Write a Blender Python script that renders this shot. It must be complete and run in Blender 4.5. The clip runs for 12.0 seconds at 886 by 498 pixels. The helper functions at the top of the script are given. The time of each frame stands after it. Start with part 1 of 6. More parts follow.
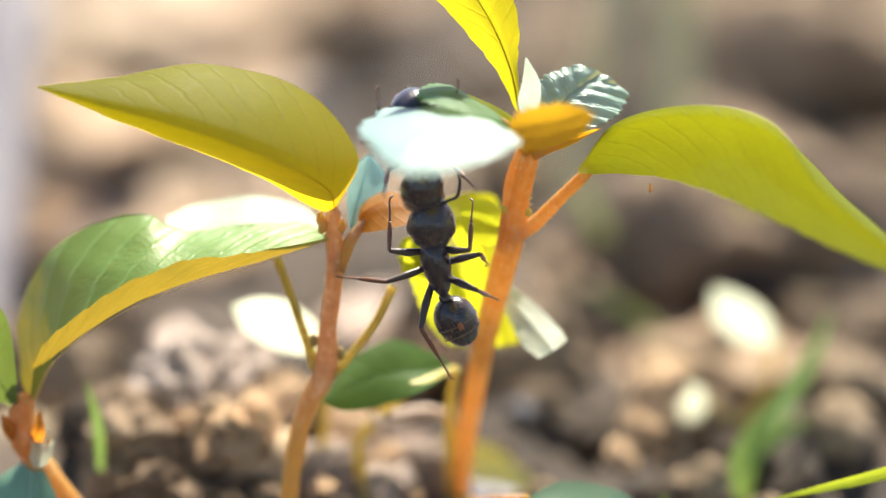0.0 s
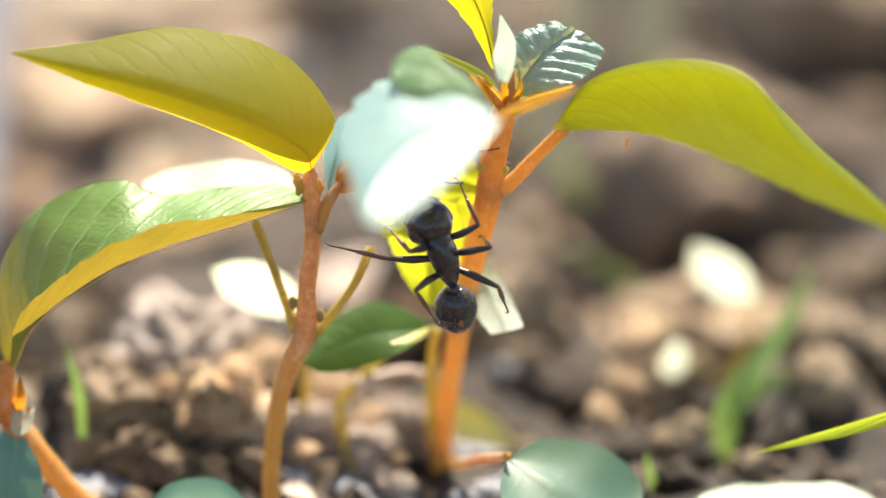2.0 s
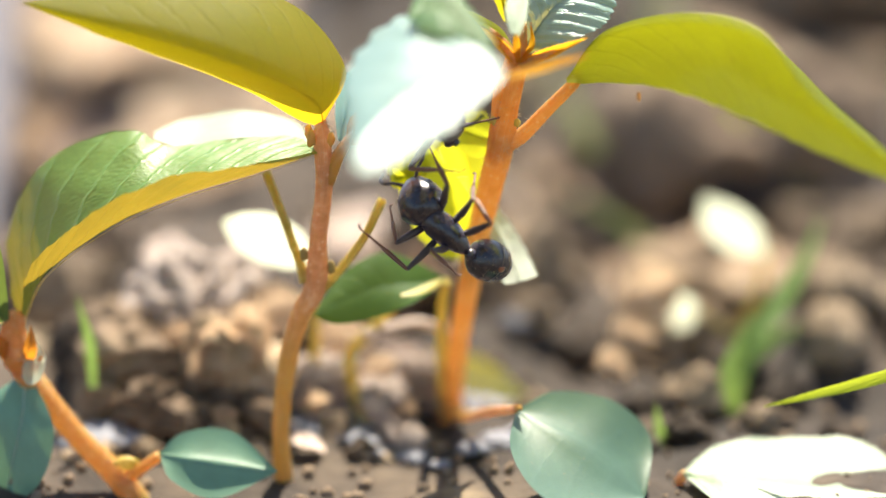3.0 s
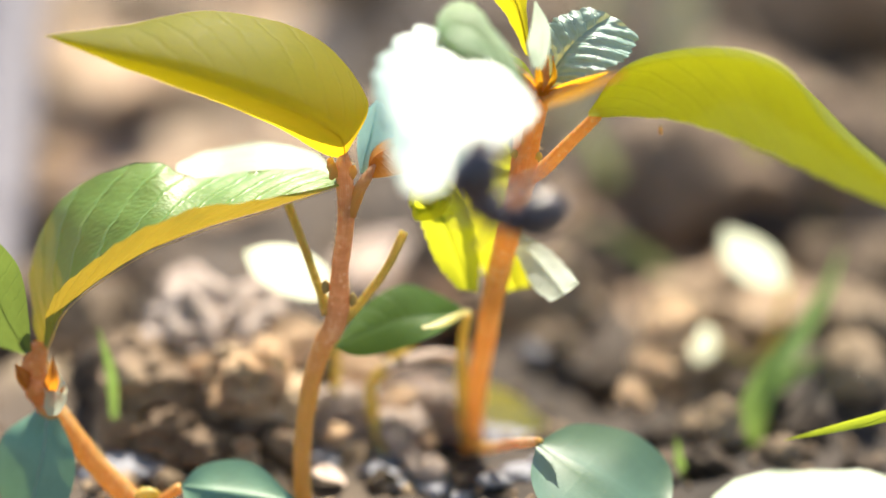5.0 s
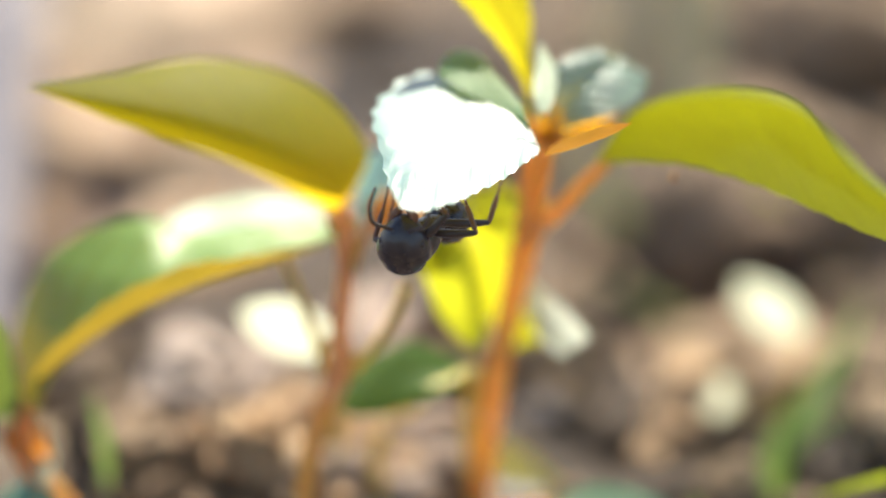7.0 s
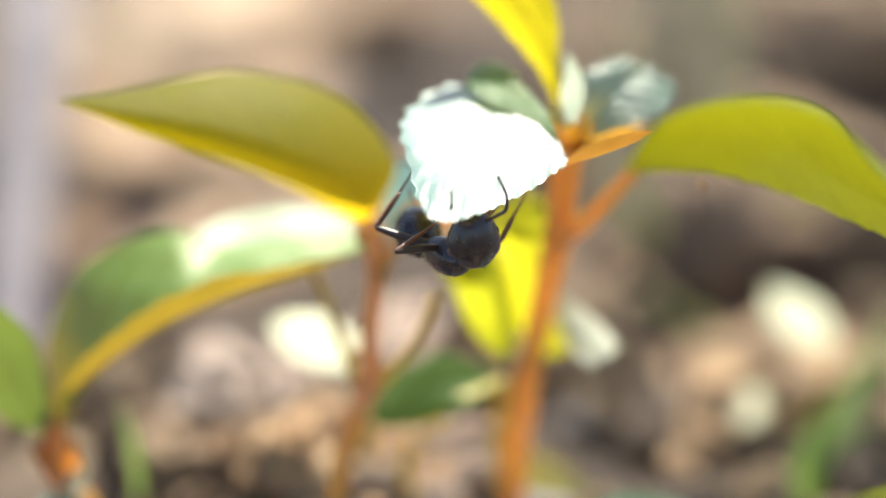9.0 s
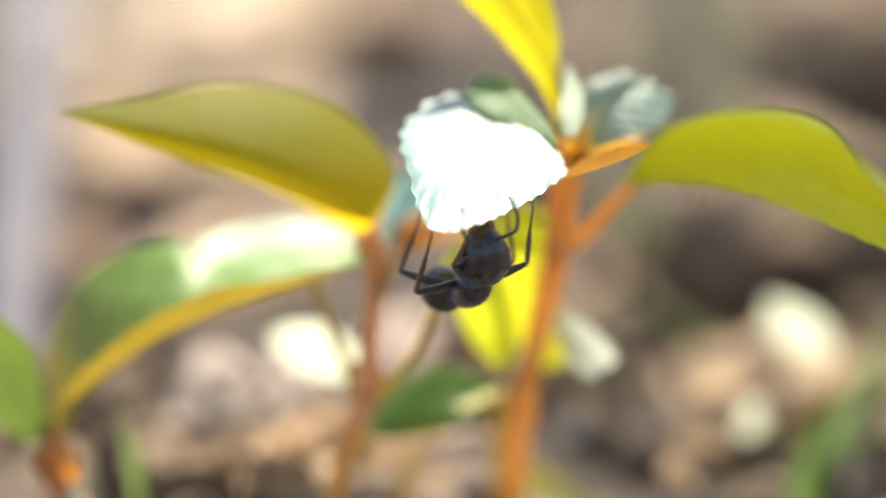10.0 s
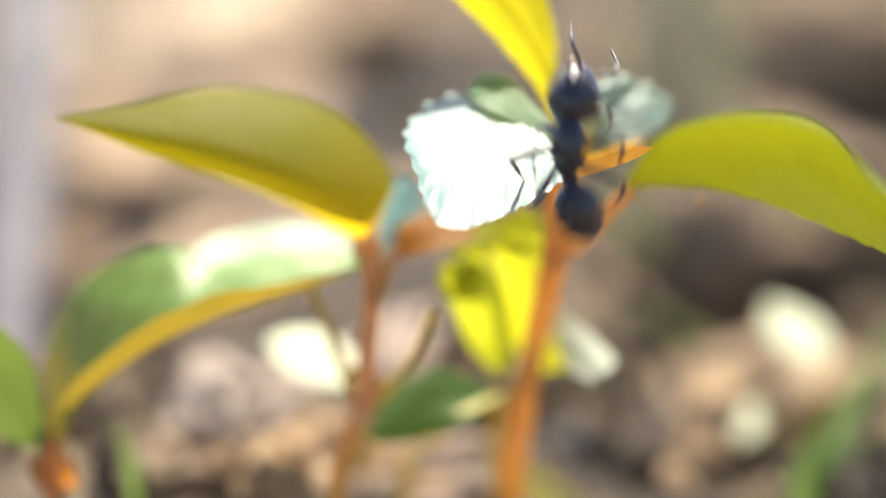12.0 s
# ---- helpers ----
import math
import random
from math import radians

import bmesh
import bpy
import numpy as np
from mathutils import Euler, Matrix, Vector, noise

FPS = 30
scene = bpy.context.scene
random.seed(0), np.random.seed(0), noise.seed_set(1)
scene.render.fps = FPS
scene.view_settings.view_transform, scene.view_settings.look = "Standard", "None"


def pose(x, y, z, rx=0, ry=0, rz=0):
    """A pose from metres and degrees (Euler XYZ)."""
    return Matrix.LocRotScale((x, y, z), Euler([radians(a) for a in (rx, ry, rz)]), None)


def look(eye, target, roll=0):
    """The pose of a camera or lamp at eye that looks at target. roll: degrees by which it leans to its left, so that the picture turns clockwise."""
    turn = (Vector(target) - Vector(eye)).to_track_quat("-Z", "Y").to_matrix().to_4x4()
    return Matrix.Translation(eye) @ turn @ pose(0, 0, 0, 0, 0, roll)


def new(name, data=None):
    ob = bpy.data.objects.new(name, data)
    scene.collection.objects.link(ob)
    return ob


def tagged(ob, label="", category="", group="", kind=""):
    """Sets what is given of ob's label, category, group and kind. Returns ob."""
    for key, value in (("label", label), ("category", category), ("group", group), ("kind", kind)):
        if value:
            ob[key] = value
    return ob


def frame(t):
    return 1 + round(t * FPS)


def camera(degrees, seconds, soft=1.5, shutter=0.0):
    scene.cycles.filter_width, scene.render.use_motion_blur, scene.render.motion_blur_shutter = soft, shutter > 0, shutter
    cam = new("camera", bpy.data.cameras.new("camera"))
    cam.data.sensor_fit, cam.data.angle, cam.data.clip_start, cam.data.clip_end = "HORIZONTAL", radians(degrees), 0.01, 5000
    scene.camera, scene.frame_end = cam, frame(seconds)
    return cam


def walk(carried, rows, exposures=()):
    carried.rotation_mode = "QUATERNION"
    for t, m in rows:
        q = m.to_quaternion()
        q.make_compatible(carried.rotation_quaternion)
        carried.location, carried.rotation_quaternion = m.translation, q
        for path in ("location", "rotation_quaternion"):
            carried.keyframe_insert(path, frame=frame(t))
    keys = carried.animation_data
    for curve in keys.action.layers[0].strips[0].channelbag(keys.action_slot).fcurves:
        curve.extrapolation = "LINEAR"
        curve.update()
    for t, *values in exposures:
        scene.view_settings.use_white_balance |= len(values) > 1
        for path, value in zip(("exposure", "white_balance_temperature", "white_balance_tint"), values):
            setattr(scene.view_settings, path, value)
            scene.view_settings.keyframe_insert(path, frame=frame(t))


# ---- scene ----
cam = camera(20.0, 12.0, soft=1.5, shutter=0.5)
walk(cam, [
    (0.0, pose(-0.00004, -0.15993, 0.06457, 74.884, -0.712, 0.596)),
    (0.5, pose(0.00019, -0.16165, 0.06409, 75.300, -0.234, 0.236)),
    (1.0, pose(0.00057, -0.16050, 0.06446, 74.641, 0.095, 0.284)),
    (1.5, pose(0.00039, -0.15994, 0.06350, 74.546, 0.164, -0.036)),
    (2.0, pose(0.00020, -0.15998, 0.06363, 74.278, 0.196, -0.085)),
    (2.5, pose(0.00000, -0.16000, 0.06400, 74.000, -0.000, -0.000)),
    (2.7, pose(-0.00001, -0.16000, 0.06392, 73.052, -0.017, 0.089)),
    (4.3, pose(-0.00011, -0.15957, 0.06400, 73.531, -0.229, 0.463)),
    (4.5, pose(-0.00058, -0.15914, 0.06462, 73.392, -0.303, 0.512)),
    (5.0, pose(-0.00042, -0.16000, 0.06477, 73.562, -0.099, 0.550)),
    (5.5, pose(-0.00046, -0.15663, 0.06448, 73.549, 0.520, -0.117)),
    (6.0, pose(-0.00025, -0.15492, 0.06370, 73.875, 0.819, -0.255)),
    (6.5, pose(-0.00002, -0.15342, 0.06319, 74.390, 1.090, 0.075)),
    (7.0, pose(-0.00014, -0.15299, 0.06286, 74.745, 0.822, 0.515)),
    (7.5, pose(-0.00027, -0.15297, 0.06269, 75.069, 1.030, 0.948)),
    (9.5, pose(-0.00025, -0.15311, 0.06295, 75.023, 1.399, 0.982)),
    (10.0, pose(-0.00025, -0.15313, 0.06320, 75.164, 1.241, 1.022)),
    (10.5, pose(-0.00022, -0.15292, 0.06322, 75.085, 1.326, 1.072)),
    (11.0, pose(-0.00012, -0.15311, 0.06294, 75.114, 1.538, 0.949)),
    (11.5, pose(-0.00026, -0.15329, 0.06307, 75.167, 1.516, 0.788)),
    (12.0, pose(-0.00052, -0.15260, 0.06323, 75.200, 1.420, 0.831)),
], [(0.0, 1.22), (5.5, 1.22), (7.0, 1.12), (12.0, 1.12)])
MM = 0.001


# ---- light ----
def daylight():
    world = bpy.data.worlds.new("world")
    scene.world = world
    world.use_nodes = True
    nt = world.node_tree
    sky = nt.nodes.new("ShaderNodeTexSky")
    sky.sky_type, sky.sun_disc = "NISHITA", False
    sky.sun_elevation, sky.sun_rotation = radians(SUN_HIGH), radians(SUN_TURN)
    nt.links.new(sky.outputs["Color"], nt.nodes["Background"].inputs["Color"])
    nt.nodes["Background"].inputs["Strength"].default_value = 0.085
    lamp = bpy.data.lights.new("sun", "SUN")
    lamp.energy, lamp.angle, lamp.color = 5.0, radians(0.6), (1.0, 0.91, 0.74)
    ob = new("sun", lamp)
    a, e = radians(SUN_TURN), radians(SUN_HIGH)
    way = Vector((math.sin(a) * math.cos(e), math.cos(a) * math.cos(e), math.sin(e)))
    ob.matrix_world = look(way * 3, (0, 0, 0))


SUN_TURN, SUN_HIGH = 11.0, 58.0
daylight()


# ---- materials ----
class Nodes:
    """Short hand for building one node material."""

    def __init__(self, name):
        self.mat = bpy.data.materials.new(name)
        self.mat.use_nodes = True
        self.nt = self.mat.node_tree
        self.out = self.nt.nodes["Material Output"]
        self.bsdf = self.nt.nodes["Principled BSDF"]

    def add(self, kind, links=(), **values):
        n = self.nt.nodes.new(kind)
        for k, v in values.items():
            n.inputs[k.replace("_", " ")].default_value = v
        for sock, src in links:
            self.nt.links.new(src, n.inputs[sock])
        return n

    def link(self, a, b):
        self.nt.links.new(a, b)

    def coords(self, which="Object"):
        return self.nt.nodes.new("ShaderNodeTexCoord").outputs[which]

    def noise(self, scale, detail=4.0, vec=None, rough=0.55):
        n = self.add("ShaderNodeTexNoise", [("Vector", vec or self.coords())], Scale=scale, Detail=detail, Roughness=rough)
        return n.outputs["Fac"]

    def ramp(self, fac, stops):
        r = self.nt.nodes.new("ShaderNodeValToRGB")
        r.color_ramp.elements[0].position, r.color_ramp.elements[0].color = stops[0][0], (*stops[0][1], 1)
        r.color_ramp.elements[1].position, r.color_ramp.elements[1].color = stops[-1][0], (*stops[-1][1], 1)
        for p, c in stops[1:-1]:
            e = r.color_ramp.elements.new(p)
            e.color = (*c, 1)
        self.link(fac, r.inputs["Fac"])
        return r.outputs["Color"]

    def math(self, op, a, b=None, c=None):
        n = self.nt.nodes.new("ShaderNodeMath")
        n.operation = op
        for i, v in enumerate((a, b, c)):
            if v is None:
                continue
            if isinstance(v, (int, float)):
                n.inputs[i].default_value = v
            else:
                self.link(v, n.inputs[i])
        return n.outputs[0]

    def mix(self, fac, a, b, mode="MIX"):
        n = self.nt.nodes.new("ShaderNodeMix")
        n.data_type, n.blend_type = "RGBA", mode
        for i, v in ((0, fac), (6, a), (7, b)):
            if isinstance(v, (int, float)):
                n.inputs[i].default_value = v
            elif isinstance(v, tuple):
                n.inputs[i].default_value = (*v, 1)
            else:
                self.link(v, n.inputs[i])
        return n.outputs[2]

    def bump(self, height, strength, dist):
        b = self.add("ShaderNodeBump", [("Height", height)], Strength=strength, Distance=dist)
        return b.outputs["Normal"]


def leaf_material(name, face, through_col, rough=0.42, translucent=0.5, veins=14, vein_light=0.35, relief=0.5, coat=0.0, fuzz=0.0, vein_relief=0.9, coat_rough=0.24, blush=0.0):
    """A thin living leaf: reflecting face, light coming through, veins along the leaf's own coordinates."""
    m = Nodes(name)
    uv = m.coords("UV")
    sep = m.nt.nodes.new("ShaderNodeSeparateXYZ")
    m.link(uv, sep.inputs[0])
    u, v = sep.outputs[0], sep.outputs[1]
    side = m.math("ABSOLUTE", m.math("SUBTRACT", v, 0.5))
    wob = m.math("MULTIPLY", m.noise(9, 2, uv), 0.05)
    ph = m.math("MULTIPLY", m.math("ADD", m.math("SUBTRACT", u, m.math("MULTIPLY", side, 0.42)), wob), veins)
    saw = m.math("ABSOLUTE", m.math("SUBTRACT", m.math("FRACT", ph), 0.5))
    line = m.math("SMOOTH_MIN", m.math("MULTIPLY", saw, 9.0), 1.0, 0.3)
    mid = m.math("MINIMUM", m.math("MULTIPLY", side, 34.0), 1.0)
    net = m.math("MULTIPLY", line, mid)
    cells = m.add("ShaderNodeTexVoronoi", [("Vector", uv)], Scale=70.0)
    grain = m.math("ADD", m.math("MULTIPLY", cells.outputs["Distance"], 0.5), m.math("MULTIPLY", m.noise(60, 3, uv), 0.5))
    blot = m.noise(5, 3, uv)
    tone = m.math("ADD", m.math("MULTIPLY", blot, 0.8), m.math("MULTIPLY", grain, 0.35))
    dark = tuple(c * 0.72 for c in face)
    lite = tuple(min(1, c * 1.3 + 0.01) for c in face)
    col = m.mix(tone, dark, lite)
    pale = tuple(min(1, c * 1.5 + 0.05) for c in face)
    col = m.mix(m.math("MULTIPLY", m.math("SUBTRACT", 1.0, net), vein_light), col, pale)
    spots = m.ramp(m.noise(23, 2, uv), [(0.0, (0, 0, 0)), (0.71, (0, 0, 0)), (0.76, (1, 1, 1))])
    col = m.mix(m.math("MULTIPLY", spots, 0.3), col, (0.32, 0.22, 0.09))
    tcol = m.mix(tone, tuple(c * 0.8 for c in through_col), tuple(min(1, c * 1.12) for c in through_col))
    tcol = m.mix(m.math("MULTIPLY", m.math("SUBTRACT", 1.0, net), 0.4), tcol, tuple(c * 0.82 for c in through_col))
    tcol = m.mix(m.math("MULTIPLY", spots, 0.35), tcol, (0.25, 0.12, 0.02))
    if blush:
        near = m.math("POWER", m.math("SUBTRACT", 1.0, u), 2.0)
        tcol = m.mix(m.math("MULTIPLY", m.math("MULTIPLY", near, blot), blush * 2), tcol, (0.88, 0.44, 0.012))
    h = m.math("ADD", m.math("MULTIPLY", net, vein_relief), m.math("MULTIPLY", grain, 0.35 if vein_relief > 0.5 else 0.7))
    nrm = m.bump(h, relief, 0.0003)
    m.link(col, m.bsdf.inputs["Base Color"])
    m.link(nrm, m.bsdf.inputs["Normal"])
    m.link(nrm, m.bsdf.inputs["Coat Normal"])
    m.link(m.math("ADD", m.math("MULTIPLY", grain, 0.25), rough - 0.1), m.bsdf.inputs["Roughness"])
    m.bsdf.inputs["Coat Weight"].default_value = coat
    m.bsdf.inputs["Coat Roughness"].default_value = coat_rough
    m.bsdf.inputs["Specular IOR Level"].default_value = 0.5 if coat else 0.22
    m.bsdf.inputs["Sheen Weight"].default_value = fuzz
    m.bsdf.inputs["Sheen Roughness"].default_value = 0.4
    tr = m.add("ShaderNodeBsdfTranslucent", [("Color", tcol), ("Normal", nrm)])
    mix = m.add("ShaderNodeMixShader", [(1, m.bsdf.outputs[0]), (2, tr.outputs[0])], Fac=translucent)
    m.link(mix.outputs[0], m.out.inputs["Surface"])
    return m.mat


def stem_material(name, low, high, streak, translucent=0.3, foot=None):
    m = Nodes(name)
    uv = m.coords("UV")
    mp = m.add("ShaderNodeMapping", [("Vector", uv)], Scale=(3, 16, 1))
    fibres = m.noise(3.2, 4, mp.outputs[0])
    dots = m.noise(1900, 2)
    blotch = m.noise(420, 3)
    tone = m.math("ADD", m.math("MULTIPLY", fibres, 0.3), m.math("ADD", m.math("MULTIPLY", dots, 0.35), m.math("MULTIPLY", blotch, 0.4)))
    col = m.ramp(tone, [(0.38, low), (0.54, high), (0.68, streak)])
    warts = m.add("ShaderNodeTexVoronoi", [("Vector", m.coords())], Scale=1500.0)
    col = m.mix(m.ramp(warts.outputs["Distance"], [(0.0, (0.75, 0.75, 0.75)), (0.16, (0.5, 0.5, 0.5)), (0.22, (0, 0, 0))]), col, streak)
    if foot:
        sep = m.nt.nodes.new("ShaderNodeSeparateXYZ")
        m.link(uv, sep.inputs[0])
        col = m.mix(m.ramp(sep.outputs[0], [(0.3, (0.8, 0.8, 0.8)), (0.55, (0, 0, 0))]), col, foot)
    m.link(col, m.bsdf.inputs["Base Color"])
    m.bsdf.inputs["Roughness"].default_value = 0.45
    nrm = m.bump(m.math("ADD", fibres, m.math("MULTIPLY", dots, 0.5)), 0.5, 0.0003)
    m.link(nrm, m.bsdf.inputs["Normal"])
    m.bsdf.inputs["Subsurface Weight"].default_value = 0.25
    m.bsdf.inputs["Subsurface Radius"].default_value = (1.0, 0.4, 0.12)
    m.bsdf.inputs["Subsurface Scale"].default_value = 0.0009
    tr = m.add("ShaderNodeBsdfTranslucent", [("Normal", nrm), ("Color", col)])
    mix = m.add("ShaderNodeMixShader", [(1, m.bsdf.outputs[0]), (2, tr.outputs[0])], Fac=translucent)
    m.link(mix.outputs[0], m.out.inputs["Surface"])
    return m.mat


def plain_material(name, stops, scale, rough=0.7, relief=0.4, dist=0.0004, spread=0.0, spec=0.5, fine=6.0):
    """Mottled matter: two scales of noise through a colour ramp; spread varies it from object to object."""
    m = Nodes(name)
    a, b = m.noise(scale, 4), m.noise(scale * fine, 5)
    f = m.math("ADD", m.math("MULTIPLY", a, 0.65), m.math("MULTIPLY", b, 0.35))
    if spread:
        info = m.nt.nodes.new("ShaderNodeObjectInfo")
        f = m.math("ADD", f, m.math("MULTIPLY", m.math("SUBTRACT", info.outputs["Random"], 0.5), spread))
    m.link(m.ramp(f, stops), m.bsdf.inputs["Base Color"])
    m.bsdf.inputs["Roughness"].default_value = rough
    m.bsdf.inputs["Specular IOR Level"].default_value = spec
    m.link(m.bump(m.math("ADD", b, m.math("MULTIPLY", a, 0.6)), relief, dist), m.bsdf.inputs["Normal"])
    return m.mat


LEAF_OLIVE = leaf_material("leaf_olive", (0.14, 0.16, 0.03), (0.83, 0.70, 0.014), 0.55, 0.66, 13, 0.12, 0.15, blush=0.7)
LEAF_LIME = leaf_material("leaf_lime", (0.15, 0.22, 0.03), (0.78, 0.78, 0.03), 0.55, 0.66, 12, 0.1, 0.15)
LEAF_YELLOW = leaf_material("leaf_yellow", (0.22, 0.26, 0.03), (0.80, 0.68, 0.015), 0.55, 0.6, 9, 0.1, 0.2)
LEAF_GREEN = leaf_material("leaf_green", (0.115, 0.29, 0.03), (0.58, 0.36, 0.03), 0.42, 0.32, 12, 0.3, 0.35, 1.0, 0.15, 0.7, 0.52)
# waxy coat over a pale base colour that adds to the sun glare
LEAF_WAXY_GLARE = leaf_material("leaf_waxy_glare", (0.30, 0.41, 0.24), (0.5, 0.5, 0.1), 0.48, 0.15, 11, 0.2, 0.3, 1.0, 0.4, 0.2, 0.5)
# base colour holds the blue of the reflected sky
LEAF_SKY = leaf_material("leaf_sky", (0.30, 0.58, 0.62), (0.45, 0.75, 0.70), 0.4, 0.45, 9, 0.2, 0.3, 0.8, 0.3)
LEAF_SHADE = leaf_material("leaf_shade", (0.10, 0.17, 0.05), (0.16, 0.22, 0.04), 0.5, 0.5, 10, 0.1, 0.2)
# LEAF_YELLOW with more light in its colour, for the sunlit leaf half
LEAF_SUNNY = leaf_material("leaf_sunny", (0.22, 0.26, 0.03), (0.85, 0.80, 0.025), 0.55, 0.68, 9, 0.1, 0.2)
# light yellow base takes the place of light coming through the leaf
LEAF_LEMON = leaf_material("leaf_lemon", (0.72, 0.64, 0.2), (0.8, 0.7, 0.1), 0.45, 0.4, 6, 0.1, 0.2, 0.5)
LEAF_DARK = leaf_material("leaf_dark", (0.05, 0.13, 0.03), (0.22, 0.34, 0.03), 0.5, 0.42, 8, 0.1, 0.2)
LEAF_BLUE = leaf_material("leaf_blue", (0.075, 0.16, 0.105), (0.2, 0.32, 0.07), 0.4, 0.2, 5, 0.1, 0.05, 0.6, 0.1, 0.3, 0.4)
# lighter, bluer copy of LEAF_BLUE: sky reflection put into its colour
LEAF_TEAL = leaf_material("leaf_teal", (0.14, 0.30, 0.19), (0.2, 0.36, 0.12), 0.4, 0.2, 5, 0.06, 0.05, 0.9, 0.2, 0.3, 0.4)
# base colour raised and blued for sun glare and reflected sky
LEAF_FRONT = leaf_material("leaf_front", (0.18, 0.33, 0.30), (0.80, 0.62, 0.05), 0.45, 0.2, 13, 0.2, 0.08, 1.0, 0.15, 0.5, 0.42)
# darker green copy for the shaded margin of the same leaf
LEAF_FOLD = leaf_material("leaf_fold", (0.10, 0.24, 0.09), (0.36, 0.52, 0.10), 0.45, 0.5, 12, 0.25, 0.4, 0.3, 0.1)
LEAF_CRINKLED = leaf_material("leaf_crinkled", (0.30, 0.50, 0.42), (0.6, 0.5, 0.1), 0.4, 0.3, 10, 0.4, 0.4, 0.7, 0.6)
# near-white colours stand for sun glare; LEAF_PALE also serves pale midribs
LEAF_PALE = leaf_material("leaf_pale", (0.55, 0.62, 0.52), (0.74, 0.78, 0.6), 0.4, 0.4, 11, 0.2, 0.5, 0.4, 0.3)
LEAF_GLARE = leaf_material("leaf_glare", (0.55, 0.62, 0.5), (0.85, 0.88, 0.66), 0.45, 0.6, 9, 0.1, 0.2)
LEAF_ORANGE = leaf_material("leaf_orange", (0.34, 0.17, 0.05), (0.80, 0.30, 0.02), 0.5, 0.6, 8, 0.1, 0.2)
LEAF_AMBER = leaf_material("leaf_amber", (0.60, 0.27, 0.03), (1.0, 0.50, 0.02), 0.5, 0.72, 8, 0.1, 0.2)
GRASS = leaf_material("grass", (0.15, 0.26, 0.03), (0.55, 0.62, 0.04), 0.5, 0.5, 3, 0.1)
GRASS_DIM = leaf_material("grass_dim", (0.12, 0.16, 0.08), (0.20, 0.24, 0.10), 0.6, 0.5, 3, 0.1)
GRASS_FAR = leaf_material("grass_far", (0.2, 0.34, 0.09), (0.38, 0.56, 0.13), 0.55, 0.5, 3, 0.1)
STEM_ORANGE = stem_material("stem_orange", (0.82, 0.44, 0.12), (0.90, 0.55, 0.19), (0.95, 0.74, 0.42), 0.55)
STEM_PINK = stem_material("stem_pink", (0.64, 0.34, 0.17), (0.80, 0.50, 0.27), (0.95, 0.78, 0.58), 0.48, (0.74, 0.50, 0.13))
STEM_OLIVE = stem_material("stem_olive", (0.60, 0.48, 0.10), (0.76, 0.62, 0.18), (0.86, 0.76, 0.32), 0.5)
BUD = plain_material("bud", [(0.2, (0.2, 0.13, 0.04)), (0.5, (0.42, 0.29, 0.08)), (0.8, (0.6, 0.48, 0.16))], 400, 0.6, 0.5, 0.0003)
HAIR = leaf_material("hair", (0.7, 0.6, 0.45), (0.8, 0.65, 0.4), 0.5, 0.5, 3, 0.0)
# dark and tan stops stand for dappled shade and sunlight on the soil
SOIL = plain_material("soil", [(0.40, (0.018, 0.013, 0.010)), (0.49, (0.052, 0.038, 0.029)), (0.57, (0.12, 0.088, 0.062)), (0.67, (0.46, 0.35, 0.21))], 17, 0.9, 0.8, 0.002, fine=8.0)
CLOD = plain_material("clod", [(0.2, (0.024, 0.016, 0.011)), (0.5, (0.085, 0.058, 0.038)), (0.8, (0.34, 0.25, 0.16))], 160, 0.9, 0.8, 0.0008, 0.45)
# mid, tan and pale: lighter copies of CLOD with sunlight in their colour
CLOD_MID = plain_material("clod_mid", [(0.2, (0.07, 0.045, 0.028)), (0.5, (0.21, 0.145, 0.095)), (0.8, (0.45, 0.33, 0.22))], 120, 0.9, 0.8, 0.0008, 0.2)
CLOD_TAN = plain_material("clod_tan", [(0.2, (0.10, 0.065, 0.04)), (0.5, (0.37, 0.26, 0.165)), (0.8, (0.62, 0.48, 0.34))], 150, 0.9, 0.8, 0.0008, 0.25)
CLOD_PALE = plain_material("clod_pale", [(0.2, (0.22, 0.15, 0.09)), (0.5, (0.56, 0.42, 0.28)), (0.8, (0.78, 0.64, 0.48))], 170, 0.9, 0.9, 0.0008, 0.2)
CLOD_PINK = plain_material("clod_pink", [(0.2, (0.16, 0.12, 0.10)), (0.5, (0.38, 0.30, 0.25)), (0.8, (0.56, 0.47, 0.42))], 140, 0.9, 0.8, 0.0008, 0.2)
DRY_LEAF = plain_material("dry_leaf", [(0.2, (0.16, 0.09, 0.05)), (0.5, (0.46, 0.31, 0.19)), (0.8, (0.70, 0.54, 0.38))], 180, 0.7, 0.5, 0.0004, 0.5)
DRY_GLOW = leaf_material("dry_glow", (0.46, 0.34, 0.23), (0.86, 0.62, 0.40), 0.6, 0.6, 7, 0.2, 0.6)
STONE = plain_material("stone", [(0.2, (0.12, 0.115, 0.12)), (0.5, (0.26, 0.26, 0.30)), (0.8, (0.42, 0.43, 0.49))], 220, 0.75, 0.5, 0.0004, 0.35)
DRY_PALE = plain_material("dry_pale", [(0.2, (0.30, 0.20, 0.15)), (0.5, (0.56, 0.42, 0.34)), (0.8, (0.74, 0.60, 0.52))], 150, 0.7, 0.5, 0.0004, 0.3)
TWIG = plain_material("twig", [(0.2, (0.17, 0.15, 0.16)), (0.5, (0.26, 0.24, 0.26)), (0.8, (0.36, 0.33, 0.36))], 120, 0.8, 0.6, 0.0006)
